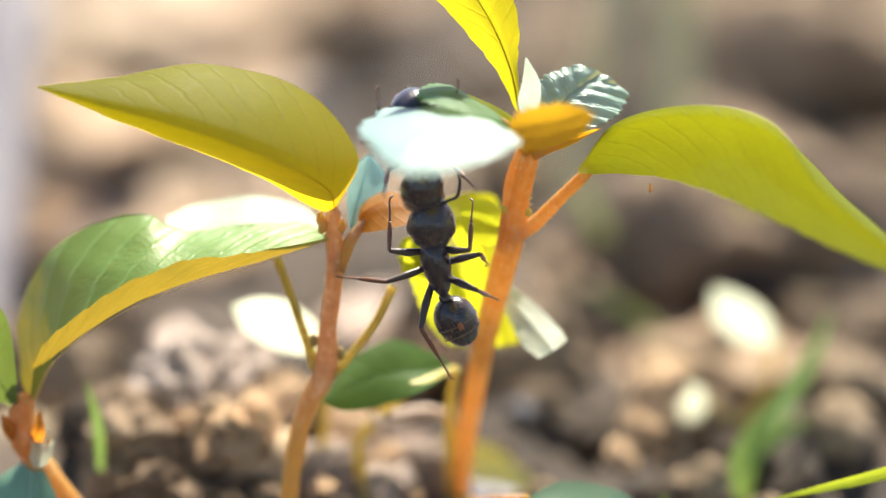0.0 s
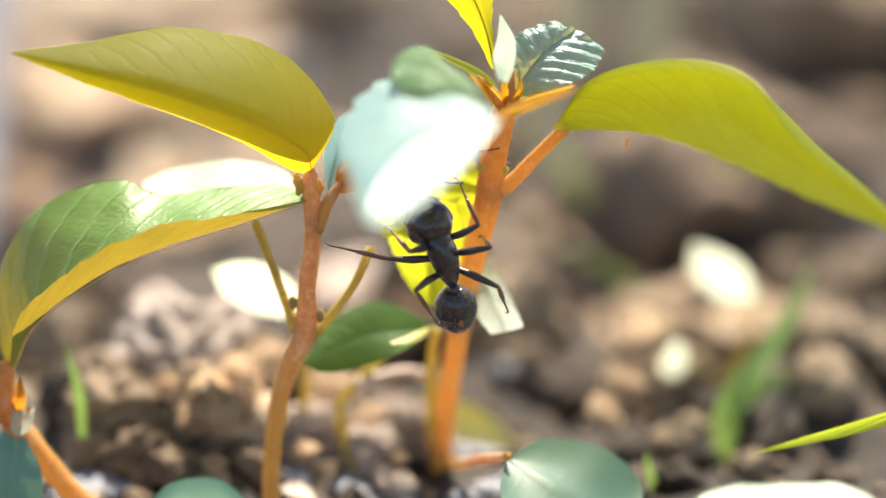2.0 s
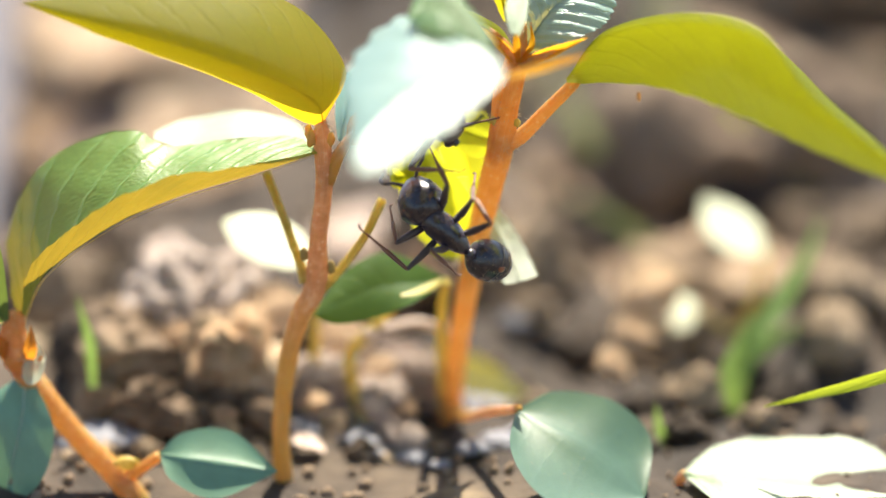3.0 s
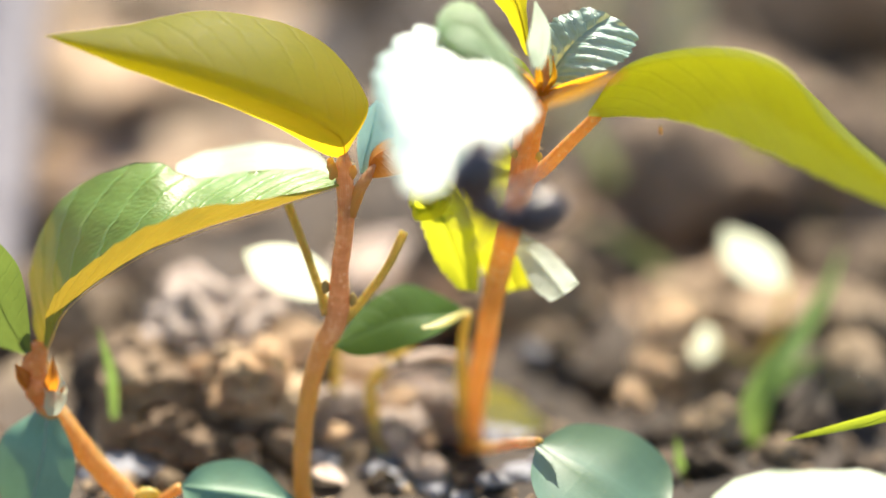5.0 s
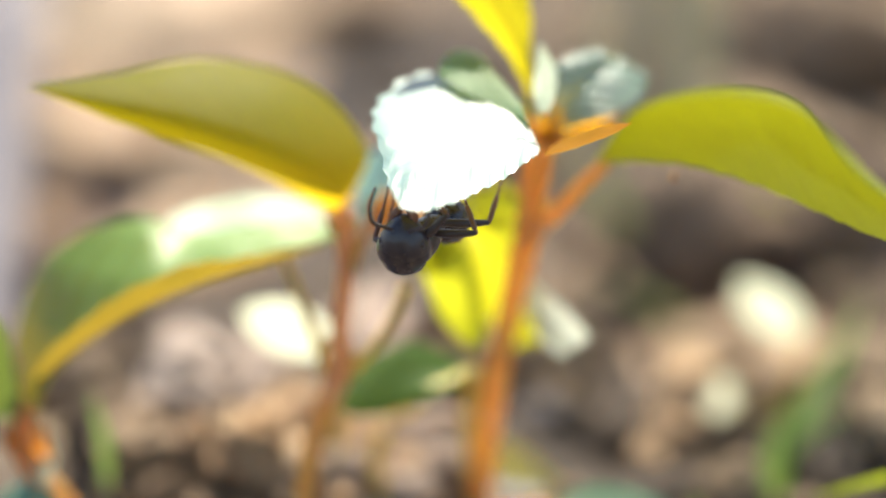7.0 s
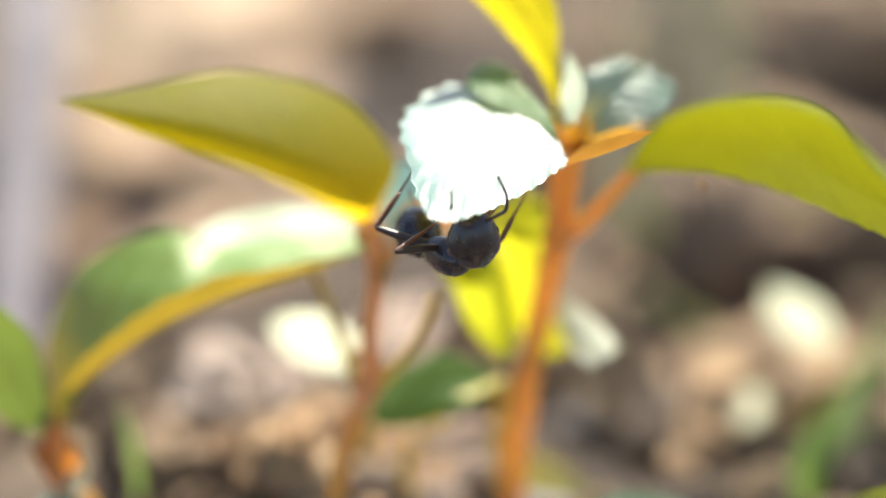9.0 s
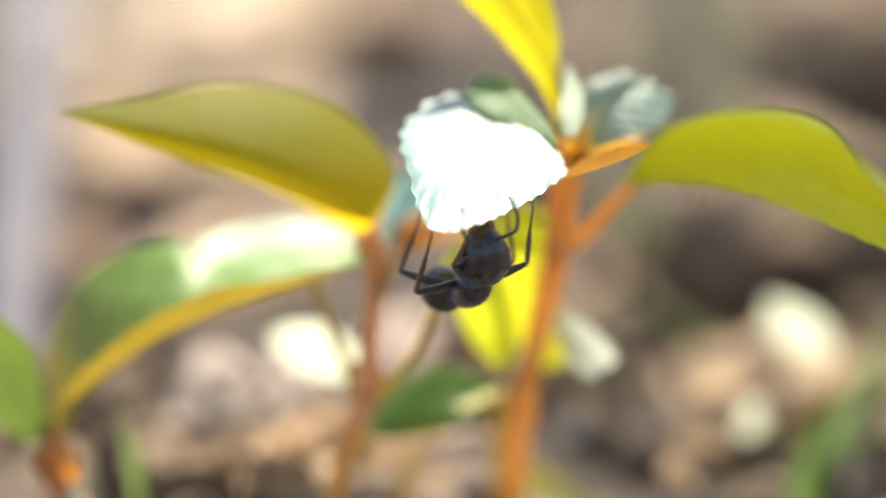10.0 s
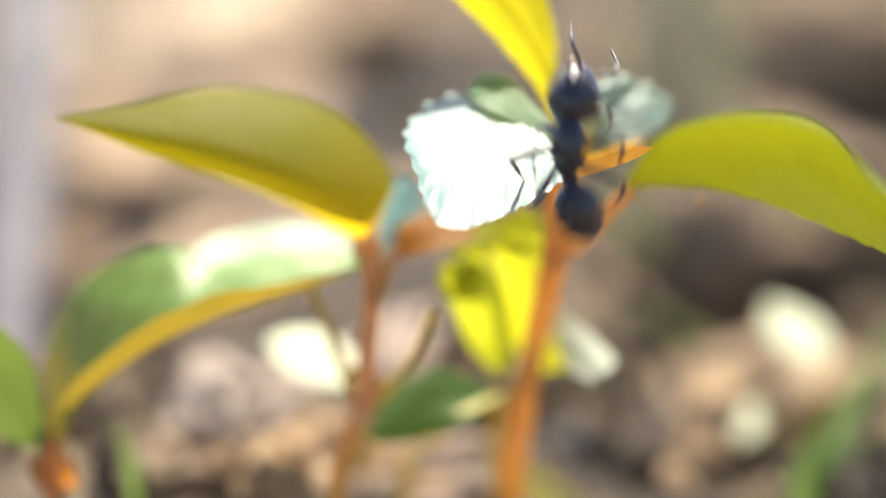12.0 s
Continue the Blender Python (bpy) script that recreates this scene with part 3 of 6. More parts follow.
    leaf(p, [(4.3, 0.6, 28.7), (3.1, 0.5, 29.7), (1.0, 0.6, 30.9), (-1.3, 1.0, 32.0)],
         [(4.2, 0.8, 28.7), (3.1, 0.8, 29.8), (1.0, 0.8, 31.0), (-1.3, 1.0, 32.1)],
         [(4.1, 1.2, 28.9), (3.2, 1.3, 30.1), (1.2, 1.2, 31.2), (-1.3, 1.0, 32.1)],
         LEAF_LIME, "narrow pointed young leaf", nu=20, nv=4)
    for a, b, c in (((4.4, -0.4, 28.0), (3.5, -0.4, 29.3), (2.6, 0.0, 30.3)), ((4.6, -0.4, 28.0), (4.7, -0.4, 29.3), (4.9, 0.0, 30.7)), ((4.6, -0.5, 28.0), (6.1, -0.8, 28.7), (8.6, -1.0, 29.8))):
        part("petiole", tube([a, b, c], [0.46, 0.34, 0.05], 16, 9, 0.1), STEM_ORANGE, p)
    for a, b, c, w in (((4.4, -0.8, 28.1), (3.4, -0.8, 29.2), (1.9, -0.4, 30.6), 0.34), ((4.4, -0.9, 28.2), (4.3, -0.9, 29.4), (4.2, -0.4, 30.5), 0.26), ((4.6, -0.9, 28.2), (6.4, -1.2, 28.9), (9.0, -1.4, 30.0), 0.36), ((4.5, -1.0, 28.2), (5.3, -0.8, 29.4), (5.2, -0.2, 30.7), 0.2)):
        a, b, c = Vector(a), Vector(b), Vector(c)
        k = (c - a).cross(Vector((0, 1, 0))).normalized() * w
        part("bract", blade([a - k * 0.5, b - k, c], [a, b + Vector((0, 0.2, 0)), c], [a + k * 0.5, b + k, c], nu=16, nv=4, bulge=0.1), LEAF_AMBER, p, "amber bract glowing at the leaf node")
    # low round leaf
    leaf(p, [(4.4, -2.6, 4.7), (4.0, -6.5, 3.7), (5.4, -10.0, 2.3), (8.3, -11.0, 1.0), (12.7, -6.0, -0.1)],
         [(4.4, -2.5, 4.8), (7.3, -3.8, 3.6), (9.4, -4.3, 2.4), (11.3, -4.6, 1.0), (13.0, -5.0, -0.4)],
         [(4.5, -2.5, 4.9), (7.2, -0.5, 5.4), (11.1, 0.0, 4.6), (13.6, -1.0, 2.3), (13.1, -5.0, -0.2)],
         LEAF_BLUE, "low round blue-green leaf with a glossy face", bulge=0.1, rib_mat=LEAF_PALE, rib_r=(0.05, 0.015), groove=0.04)
    # dark leaf on the side shoot
    leaf(p, [(-0.4, 6.0, 11.2), (-2.3, 2.5, 10.8), (-5.1, 1.5, 10.0), (-7.6, 1.0, 9.7), (-9.2, 1.0, 10.3)],
         [(-0.4, 6.0, 11.3), (-2.7, 4.0, 11.7), (-5.2, 3.0, 11.7), (-7.4, 2.0, 11.0), (-9.2, 1.0, 10.3)],
         [(-0.4, 6.0, 11.4), (-2.3, 5.5, 12.7), (-4.8, 5.0, 13.5), (-7.5, 3.5, 12.3), (-9.2, 1.0, 10.3)],
         LEAF_DARK, "small dark green oval leaf", bulge=0.05, groove=0.03)
    leaf(p, [(2.7, 1.6, 21.9), (2.0, 1.8, 21.1), (0.6, 2.2, 21.5), (-0.1, 2.6, 22.6)],
         [(2.7, 1.8, 22.4), (1.8, 2.4, 22.5), (0.8, 2.8, 22.8), (-0.1, 3.0, 22.9)],
         [(2.7, 2.0, 23.3), (2.0, 3.0, 23.9), (0.8, 3.4, 23.9), (-0.0, 3.2, 23.3)],
         LEAF_LIME, "small lime-green leaf beside the stem", nu=22, nv=5)
    leaf(p, [(-3.2, 1.6, 11.5), (-2.1, 2.2, 11.4), (-1.1, 3.4, 11.4), (-0.2, 5.0, 11.6)],
         [(-3.3, 1.8, 11.5), (-2.1, 2.5, 11.5), (-1.1, 3.7, 11.6), (-0.2, 5.2, 11.6)],
         [(-3.2, 2.0, 11.5), (-2.2, 3.0, 11.6), (-1.1, 4.2, 11.7), (-0.2, 5.4, 11.7)],
         LEAF_LEMON, "yellow curled leaf edge", nu=16, nv=3)
    # sunlit leaf on which the ant climbs: built level, its base at its own origin
    rib = [(1.5, -1.8, 0.0), (1.6, -1.1, 0.0), (2.0, 0.1, 0.0), (3.1, 1.1, 0.0), (4.8, 1.8, 0.0), (6.9, 1.9, 0.0), (8.8, 1.6, 0.0), (10.8, 1.0, 0.0), (12.4, 0.3, 0.0), (13.7, -0.4, 0.0)]
    upper = [(1.2, -1.4, 0.0), (-0.2, 0.5, -0.1), (-0.9, 3.3, 0.0), (-1.5, 5.9, 0.4), (-1.2, 8.3, 0.9), (2.2, 8.6, 1.2), (5.4, 7.2, 1.2), (8.4, 4.5, 0.9), (11.6, 1.7, 0.4), (13.7, -0.4, 0.0)]
    lower = [(1.6, -1.9, 0.0), (2.2, -2.1, 0.0), (3.2, -2.2, 0.0), (5.4, -2.4, 0.0), (7.3, -2.3, 0.0), (9.5, -2.2, 0.0), (11.3, -1.9, 0.0), (12.9, -1.7, 0.0), (13.5, -1.2, 0.0), (13.8, -0.6, 0.0)]
    kw = dict(bulge=-0.03, teeth=15, tooth=0.9, ridges=11, ridge=0.07, uneven=0.2, nu=130, nv=12)
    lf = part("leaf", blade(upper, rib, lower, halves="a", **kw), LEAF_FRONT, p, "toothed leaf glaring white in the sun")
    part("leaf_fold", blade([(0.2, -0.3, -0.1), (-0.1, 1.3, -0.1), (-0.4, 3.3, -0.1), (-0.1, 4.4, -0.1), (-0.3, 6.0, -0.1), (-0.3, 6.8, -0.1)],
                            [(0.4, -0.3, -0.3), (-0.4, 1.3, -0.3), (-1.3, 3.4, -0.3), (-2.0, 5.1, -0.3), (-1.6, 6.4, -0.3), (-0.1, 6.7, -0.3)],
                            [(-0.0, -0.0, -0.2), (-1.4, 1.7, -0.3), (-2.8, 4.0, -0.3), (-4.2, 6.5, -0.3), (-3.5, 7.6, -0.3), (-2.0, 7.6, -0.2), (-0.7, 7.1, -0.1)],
                            bulge=0.12, nu=48, nv=6, teeth=11, tooth=0.5, groove=0.03), LEAF_FOLD, lf, "back margin of the leaf curling up, shade painted green")
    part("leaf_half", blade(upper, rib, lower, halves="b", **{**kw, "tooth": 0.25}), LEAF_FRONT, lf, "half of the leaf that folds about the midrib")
    # same leaf: light coming through this half is painted amber
    turned = part("leaf_margin", blade([(0, -0.6, 0), (0.9, -1.2, 0.1), (2.6, -1.4, 0.1), (4.4, -1.0, 0), (5.4, 0, 0)],
                                       [(0, 0, 0), (1.3, 0, -0.15), (2.7, 0, -0.2), (4.1, 0.05, -0.1), (5.5, 0.1, 0)],
                                       [(0, 0.6, 0), (0.9, 1.2, 0.1), (2.6, 1.3, 0.1), (4.2, 1.0, 0), (5.5, 0.2, 0)],
                                       bulge=0.05, nu=44, nv=6, teeth=8, tooth=0.3), LEAF_AMBER, lf, "underside of the turned leaf half, backlight painted orange")
    part("midrib", tube([Vector(q) + Vector((0, 0, 0.22)) for q in rib], [0.24, 0.22, 0.18, 0.12, 0.05], 30, 8), STEM_OLIVE, lf)
    for o in (lf, *lf.children):
        o.data.transform(Matrix.Translation(BASE[p]))
    return p, lf, turned


def plant_side():
    """Third seedling at the edge, its stem leaning to the soil, with a long arching green leaf."""
    p = thing("seedling", (-20.7, -2.0, -2.8), "young seedling with leaning orange stem and a long arching green leaf", "plant", "seedlings")
    stem(p, [(-20.3, -2.0, -3.0), (-22.8, -1.5, -0.1), (-25.4, -1.0, 2.6), (-27.3, -0.5, 5.0), (-28.7, 0.0, 6.7), (-29.4, 0.0, 8.9), (-29.1, -0.3, 10.6)],
         [0.9, 0.8, 0.74, 0.74, 0.9, 0.8, 0.55], STEM_ORANGE, 40, 14, 0.1, 400, 3)
    part("petiole", tube([(-22.4, -1.5, -0.7), (-21.1, -2.0, 0.2), (-19.5, -2.5, 1.5)], [0.5, 0.4, 0.35], 14, 10, 0.06), STEM_ORANGE, p)
    part("node", tube([(-28.2, -0.2, 6.6), (-28.9, -0.3, 7.8), (-29.3, -0.3, 9.2), (-29.0, -0.3, 10.9)], [0.8, 1.1, 0.95, 0.5], 24, 16, 0.22), STEM_ORANGE, p, "swollen orange joint of the stem")
    for a, b, c, w in (((-28.4, -1.0, 7.6), (-28.0, -1.3, 8.8), (-28.0, -0.9, 10.2), 0.45), ((-29.5, -1.1, 8.0), (-30.0, -1.3, 9.0), (-30.5, -1.0, 9.7), 0.5), ((-28.2, -0.9, 6.9), (-27.6, -1.1, 7.4), (-27.3, -0.9, 8.2), 0.35)):
        a, b, c = Vector(a), Vector(b), Vector(c)
        k = (c - a).cross(Vector((0, 1, 0))).normalized() * w
        part("bract", blade([a - k, b - k, c], [a, b - Vector((0, 0.3, 0)), c], [a + k, b + k, c], nu=18, nv=4, bulge=0.15), LEAF_ORANGE, p, "orange sheath at the leaf joint")
    part("bud", blob(0.8, 0.4, 0.45, (-21.8, -2.0, 0.8), 0.4, 4.0, 2), STEM_OLIVE, p, "small yellow bud scale")
    leaf(p, [(-28.7, -0.4, 10.7), (-27.4, -2.6, 14.9), (-23.1, -4.0, 18.9), (-18.3, -4.2, 21.3), (-13.2, -3.4, 21.9), (-8.7, -0.8, 22.2)],
         [(-28.4, -0.2, 10.6), (-26.6, -1.8, 14.0), (-22.2, -3.0, 17.5), (-18.0, -3.2, 19.5), (-13.4, -2.4, 20.8), (-8.7, -0.6, 22.0)],
         [(-29.1, 0.4, 10.5), (-29.9, 2.2, 15.2), (-27.1, 2.8, 20.5), (-21.7, 3.0, 22.6), (-18.7, 2.4, 21.7), (-14.5, 2.2, 22.3), (-10.6, 1.8, 22.5), (-8.8, 0.0, 22.3)],
         LEAF_GREEN, "long arching green leaf with a sunlit upper face", teeth=14, tooth=0.15, bulge=(0.1, [0.0, -0.03, -0.06, -0.08, -0.06]), groove=0.12, uneven=0.25, crumple=0.015, ridges=11, ridge=0.08, rib_mat=STEM_OLIVE, rib_r=(0.03, 0.015), nu=150, nv=16)
    far = next(o for o in p.children if o.name.startswith("leaf"))
    # far half coloured paler than LEAF_GREEN to stand for sun glare
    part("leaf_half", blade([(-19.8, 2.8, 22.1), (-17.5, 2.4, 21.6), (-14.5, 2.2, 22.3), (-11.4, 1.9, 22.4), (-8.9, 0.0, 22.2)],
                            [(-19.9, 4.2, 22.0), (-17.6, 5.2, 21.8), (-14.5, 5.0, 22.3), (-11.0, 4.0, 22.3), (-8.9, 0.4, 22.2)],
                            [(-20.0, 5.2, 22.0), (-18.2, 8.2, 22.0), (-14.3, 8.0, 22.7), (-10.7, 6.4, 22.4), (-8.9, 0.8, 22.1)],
                            nu=50, nv=6, bulge=-0.03, groove=0.0, teeth=9, tooth=0.1, uneven=0.1), LEAF_WAXY_GLARE, far, "far half of the leaf, sun glare put into a paler colour")
    leaf(p, [(-29.4, -1.0, 10.6), (-29.3, -2.0, 13.4), (-29.6, -3.0, 17.1), (-31.3, -4.0, 19.8)],
         [(-29.7, -0.6, 10.3), (-31.0, -1.0, 13.1), (-31.9, -2.0, 16.5), (-32.7, -4.0, 19.3)],
         [(-30.1, 0.0, 10.0), (-33.1, 1.0, 10.9), (-34.9, 0.0, 14.3), (-34.2, -4.0, 18.8)],
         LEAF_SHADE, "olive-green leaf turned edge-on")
    leaf(p, [(-27.8, -1.0, 6.0), (-26.5, -2.6, 3.4), (-27.3, -3.4, 0.1), (-29.7, -3.4, -2.2)],
         [(-28.6, -0.5, 6.2), (-28.7, -2.0, 4.0), (-29.3, -2.6, 1.4), (-30.1, -3.0, -2.1)],
         [(-29.4, 0.0, 6.1), (-31.8, -0.5, 4.2), (-32.2, -1.0, 1.2), (-30.6, -2.6, -2.1)],
         LEAF_TEAL, "blue-green leaf hanging low", rib_mat=LEAF_PALE, rib_r=(0.05, 0.015), groove=0.04)
    leaf(p, [(-19.5, -2.5, 1.6), (-18.5, -4.0, 0.3), (-15.5, -4.4, -0.8), (-11.6, -3.0, 0.5)],
         [(-19.5, -2.5, 1.6), (-17.2, -3.0, 1.4), (-14.8, -3.0, 1.0), (-11.6, -3.0, 0.6)],
         [(-19.5, -2.5, 1.7), (-17.9, -1.5, 2.8), (-14.7, -1.0, 2.7), (-11.6, -3.0, 0.7)],
         LEAF_TEAL, "low grey-green leaf close to the soil", rib_mat=LEAF_PALE, rib_r=(0.05, 0.015), groove=0.04)
    leaf(p, [(-28.5, -2.2, 6.9), (-28.1, -2.6, 6.6), (-27.4, -2.6, 6.8), (-27.0, -2.0, 7.6)],
         [(-28.5, -1.6, 7.7), (-28.2, -1.3, 7.6), (-27.7, -1.2, 7.6), (-27.1, -1.4, 7.7)],
         [(-28.6, -1.0, 8.7), (-28.4, -0.4, 9.2), (-27.7, -0.4, 8.8), (-27.1, -0.9, 7.9)],
         LEAF_GLARE, "tiny leaf, sun glare painted near-white", nu=16, nv=4)
    return p


PINK_PLANT, DROOPING = plant_pink()
ORANGE_PLANT, SUN_LEAF, TURNED_HALF = plant_orange()
plant_side()


def small_plants():
    """Low seedlings and single leaves near the soil."""
    p = thing("sprout", (-1.2, 9.0, -7.2), "thin pale yellow curved sprout stalk rising from soil", "plant", "sprouts")
    part("stem", tube([(-0.8, 9.0, -7.5), (-4.1, 9.0, -4.1), (-6.1, 9.0, -0.4), (-7.1, 9.0, 4.1), (-6.0, 9.0, 6.2), (-4.0, 8.5, 8.3)], [0.5, 0.5, 0.46, 0.42, 0.38, 0.3], 36, 10), STEM_OLIVE, p)
    p = thing("sprout", (2.0, 18.0, -3.0), "low sprout with an olive leaf beside the orange stem", "plant", "sprouts")
    leaf(p, [(-1.9, 17.0, -1.2), (-1.0, 15.0, -1.8), (1.9, 15.0, -1.6), (5.7, 16.0, -1.0)],
         [(-1.9, 18.0, -1.4), (0.3, 17.0, -0.9), (2.8, 17.0, -1.1), (5.8, 17.0, -1.2)],
         [(-1.7, 20.0, 0.8), (0.3, 21.0, 1.0), (3.3, 20.0, 0.1), (5.8, 18.0, -1.5)],
         LEAF_OLIVE, "olive leaf lying low", nu=24, nv=5)
    part("stem", tube([(1.3, 18.0, -4.3), (-0.2, 18.0, -2.5), (-1.8, 18.0, -1.4)], [0.4, 0.35, 0.3], 12, 8), STEM_OLIVE, p)
    p = thing("sprout", (16.8, -2.0, -1.8), "low sprout with a pale broad leaf close to the soil", "plant", "sprouts")
    leaf(p, [(15.8, -2.0, 0.0), (18.4, -8.0, -0.1), (22.9, -11.0, -1.2), (28.1, -10.0, -1.6), (31.9, -5.0, -0.6)],
         [(15.8, -2.0, 0.1), (19.2, -4.0, 0.4), (23.6, -5.0, 0.2), (28.2, -5.0, -0.2), (31.9, -5.0, -0.5)],
         [(15.8, -2.0, 0.2), (18.7, 2.0, 0.7), (24.1, 4.0, 0.4), (29.0, 3.0, 0.3), (31.9, -5.0, -0.4)],
         LEAF_WAXY_GLARE, "pale veined leaf shining in the sun", ridges=7, ridge=0.1, groove=0.1, nu=60, nv=8)
    part("stem", tube([(15.1, 0.0, -3.5), (15.4, -1.0, -1.4), (15.9, -2.0, 0.1)], [0.4, 0.35, 0.3], 12, 8), STEM_PINK, p)
    p = thing("sprout", (-10.8, 5.0, -4.7), "tiny teal sprout leaf beside the pinkish stem", "plant", "sprouts")
    leaf(p, [(-13.0, 4.0, -3.2), (-11.9, 3.5, -3.7), (-9.9, 3.5, -3.7), (-8.9, 4.0, -3.0)],
         [(-13.1, 5.0, -3.4), (-11.8, 5.0, -3.3), (-10.2, 5.0, -3.2), (-9.0, 5.0, -3.3)],
         [(-13.1, 6.0, -3.6), (-11.9, 7.0, -2.8), (-10.1, 7.0, -2.8), (-9.0, 6.0, -3.6)], LEAF_BLUE, nu=18, nv=4)
    part("stem", tube([(-10.8, 5.0, -5.5), (-12.0, 5.0, -4.7), (-13.0, 5.0, -3.5)], [0.35, 0.3, 0.25], 10, 8), STEM_OLIVE, p)
    # pale oval leaf behind
    p = thing("sprout", (-10.6, 12.0, -1.9), "sprout behind with a pale oval leaf in the sun", "plant", "sprouts")
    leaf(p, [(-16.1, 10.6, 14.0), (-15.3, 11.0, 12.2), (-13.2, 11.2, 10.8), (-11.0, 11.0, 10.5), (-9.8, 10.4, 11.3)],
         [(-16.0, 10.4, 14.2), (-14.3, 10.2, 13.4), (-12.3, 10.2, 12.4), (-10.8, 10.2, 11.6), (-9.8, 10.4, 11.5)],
         [(-16.0, 10.4, 14.3), (-14.2, 9.4, 15.1), (-12.1, 9.2, 14.9), (-10.3, 9.6, 13.5), (-9.7, 10.4, 11.7)], LEAF_GLARE, "oval leaf, sun glare painted near-white", nu=34, nv=7, groove=0.03, bulge=0.04)
    part("stem", tube([(-10.6, 12.0, -1.9), (-9.7, 11.4, 3.5), (-9.8, 10.4, 11.4)], [0.4, 0.35, 0.25], 14, 8), STEM_OLIVE, p)
    # far pale leaf and its green stalks
    p = thing("sprout", (23.2, 30.0, 0.2), "blurred sprout behind with pale sunlit leaf", "plant", "sprouts")
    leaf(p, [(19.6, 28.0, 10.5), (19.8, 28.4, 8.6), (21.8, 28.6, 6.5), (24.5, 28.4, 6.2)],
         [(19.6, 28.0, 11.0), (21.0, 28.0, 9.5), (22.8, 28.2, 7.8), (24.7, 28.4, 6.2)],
         [(19.9, 28.0, 11.1), (22.0, 27.6, 10.5), (23.8, 27.6, 9.1), (24.8, 28.2, 6.5)], LEAF_GLARE, "leaf with sun glare painted pale", nu=22, nv=5)
    # added for a round sun glint, with a petiole to hold it
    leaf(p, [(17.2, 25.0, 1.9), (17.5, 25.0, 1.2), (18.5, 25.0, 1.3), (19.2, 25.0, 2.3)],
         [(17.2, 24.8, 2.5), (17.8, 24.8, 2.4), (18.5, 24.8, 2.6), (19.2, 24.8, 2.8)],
         [(17.3, 24.5, 3.4), (17.8, 24.3, 4.2), (18.6, 24.3, 4.1), (19.1, 24.5, 3.2)], LEAF_GLARE, "tiny round pale blade added for a sun glint", nu=14, nv=4)
    part("petiole", tube([(22.0, 23.0, 1.6), (20.3, 24.0, 2.2), (19.2, 24.8, 2.8)], [0.3, 0.25, 0.2], 10, 8), STEM_OLIVE, p)
    part("stem", tube([(23.0, 28.0, -0.1), (24.4, 29.0, 2.9), (24.8, 28.4, 6.2)], [0.4, 0.3, 0.25], 14, 8), STEM_OLIVE, p)


small_plants()


def grass_blade(pts, width, mat, label, group="grass blades"):
    """A folded grass blade along a curve (mm), its foot at the first point."""
    t = thing("grass_blade", pts[0], label, "grass", group)
    n = len(pts)
    side = Vector((pts[-1][2] - pts[0][2], 0, -(pts[-1][0] - pts[0][0])))
    side = side.normalized() if side.length > 0.1 else Vector((1, 0, 0))
    a, b = [], []
    for i, p in enumerate(pts):
        w = width * (0.6 + 0.4 * min(1, i)) * max(0.04, 1 - (i / (n - 1)) ** 2.5)
        a.append(Vector(p) + side * w - Vector((0, w * 0.5, 0)))
        b.append(Vector(p) - side * w - Vector((0, w * 0.5, 0)))
    part("blade", blade(a, pts, b, nu=30, nv=3, bulge=0.05, uneven=0.05), mat, t)
    return t


grass_blade([(46.6, -4.0, 14.7), (39.5, -3.5, 11.4), (29.1, -3.0, 7.6), (24.3, -2.5, 6.0), (21.0, -2.0, 4.9)], 0.55, GRASS, "thin yellow-green grass blade reaching in low")
grass_blade([(-25.1, 6.5, 3.1), (-25.2, 6.5, 6.4), (-26.0, 6.5, 9.9)], 0.45, GRASS_FAR, "short green grass blade behind")
grass_blade([(20.7, 15.0, -3.4), (21.0, 15.5, 0.6), (22.4, 17.0, 3.4), (24.8, 20.0, 5.3), (27.3, 24.0, 7.6), (29.0, 28.0, 9.6)], 1.15, GRASS_FAR, "tall blurred green grass blade behind")
grass_blade([(21.0, 16.0, -3.5), (21.7, 17.0, 0.0), (23.9, 19.0, 2.0), (26.8, 22.0, 2.6), (30.4, 26.0, 2.4)], 0.7, GRASS_FAR, "slim blurred green grass blade behind")
grass_blade([(32.6, 58.0, -1.7), (30.6, 58.0, 2.6), (28.4, 58.0, 7.9), (24.5, 58.0, 11.5)], 1.7, GRASS, "yellow-green grass blade arching behind the lime leaf")
grass_blade([(20.2, 46.0, -2.1), (17.2, 46.0, 1.5), (13.2, 45.0, 4.8), (8.4, 44.0, 6.9)], 0.6, GRASS_DIM, "bent green grass blade behind")
grass_blade([(15.4, 6.0, -1.4), (14.8, 6.0, 0.3), (14.5, 6.0, 2.2)], 0.4, GRASS_FAR, "short green grass blade behind")
grass_blade([(34.1, 24.0, -3.3), (32.3, 24.0, -1.5), (28.7, 24.0, -0.1)], 1.0, LEAF_BLUE, "blue-green grass blade behind")
grass_blade([(13.1, 60.0, 6.3), (11.4, 58.0, 9.9), (10.0, 56.0, 13.3)], 0.9, GRASS_DIM, "green grass blade far behind")


def upright_stalk(pts, r, mat, name, label, cat):
    return tagged(part(name, tube(pts, r, 30, 12, 0.2), mat), label, cat)


# leaned back to catch sun, sized with distance to keep its outline in view
upright_stalk([(-41.6, 45.0, -1.3), (-42.8, 62.0, 9.0), (-44.3, 82.0, 20.6), (-46.5, 105.0, 31.7)], [2.6, 3.0, 3.5, 4.1], TWIG, "dead_twig", "pale weathered twig leaning back behind the seedlings", "twig")
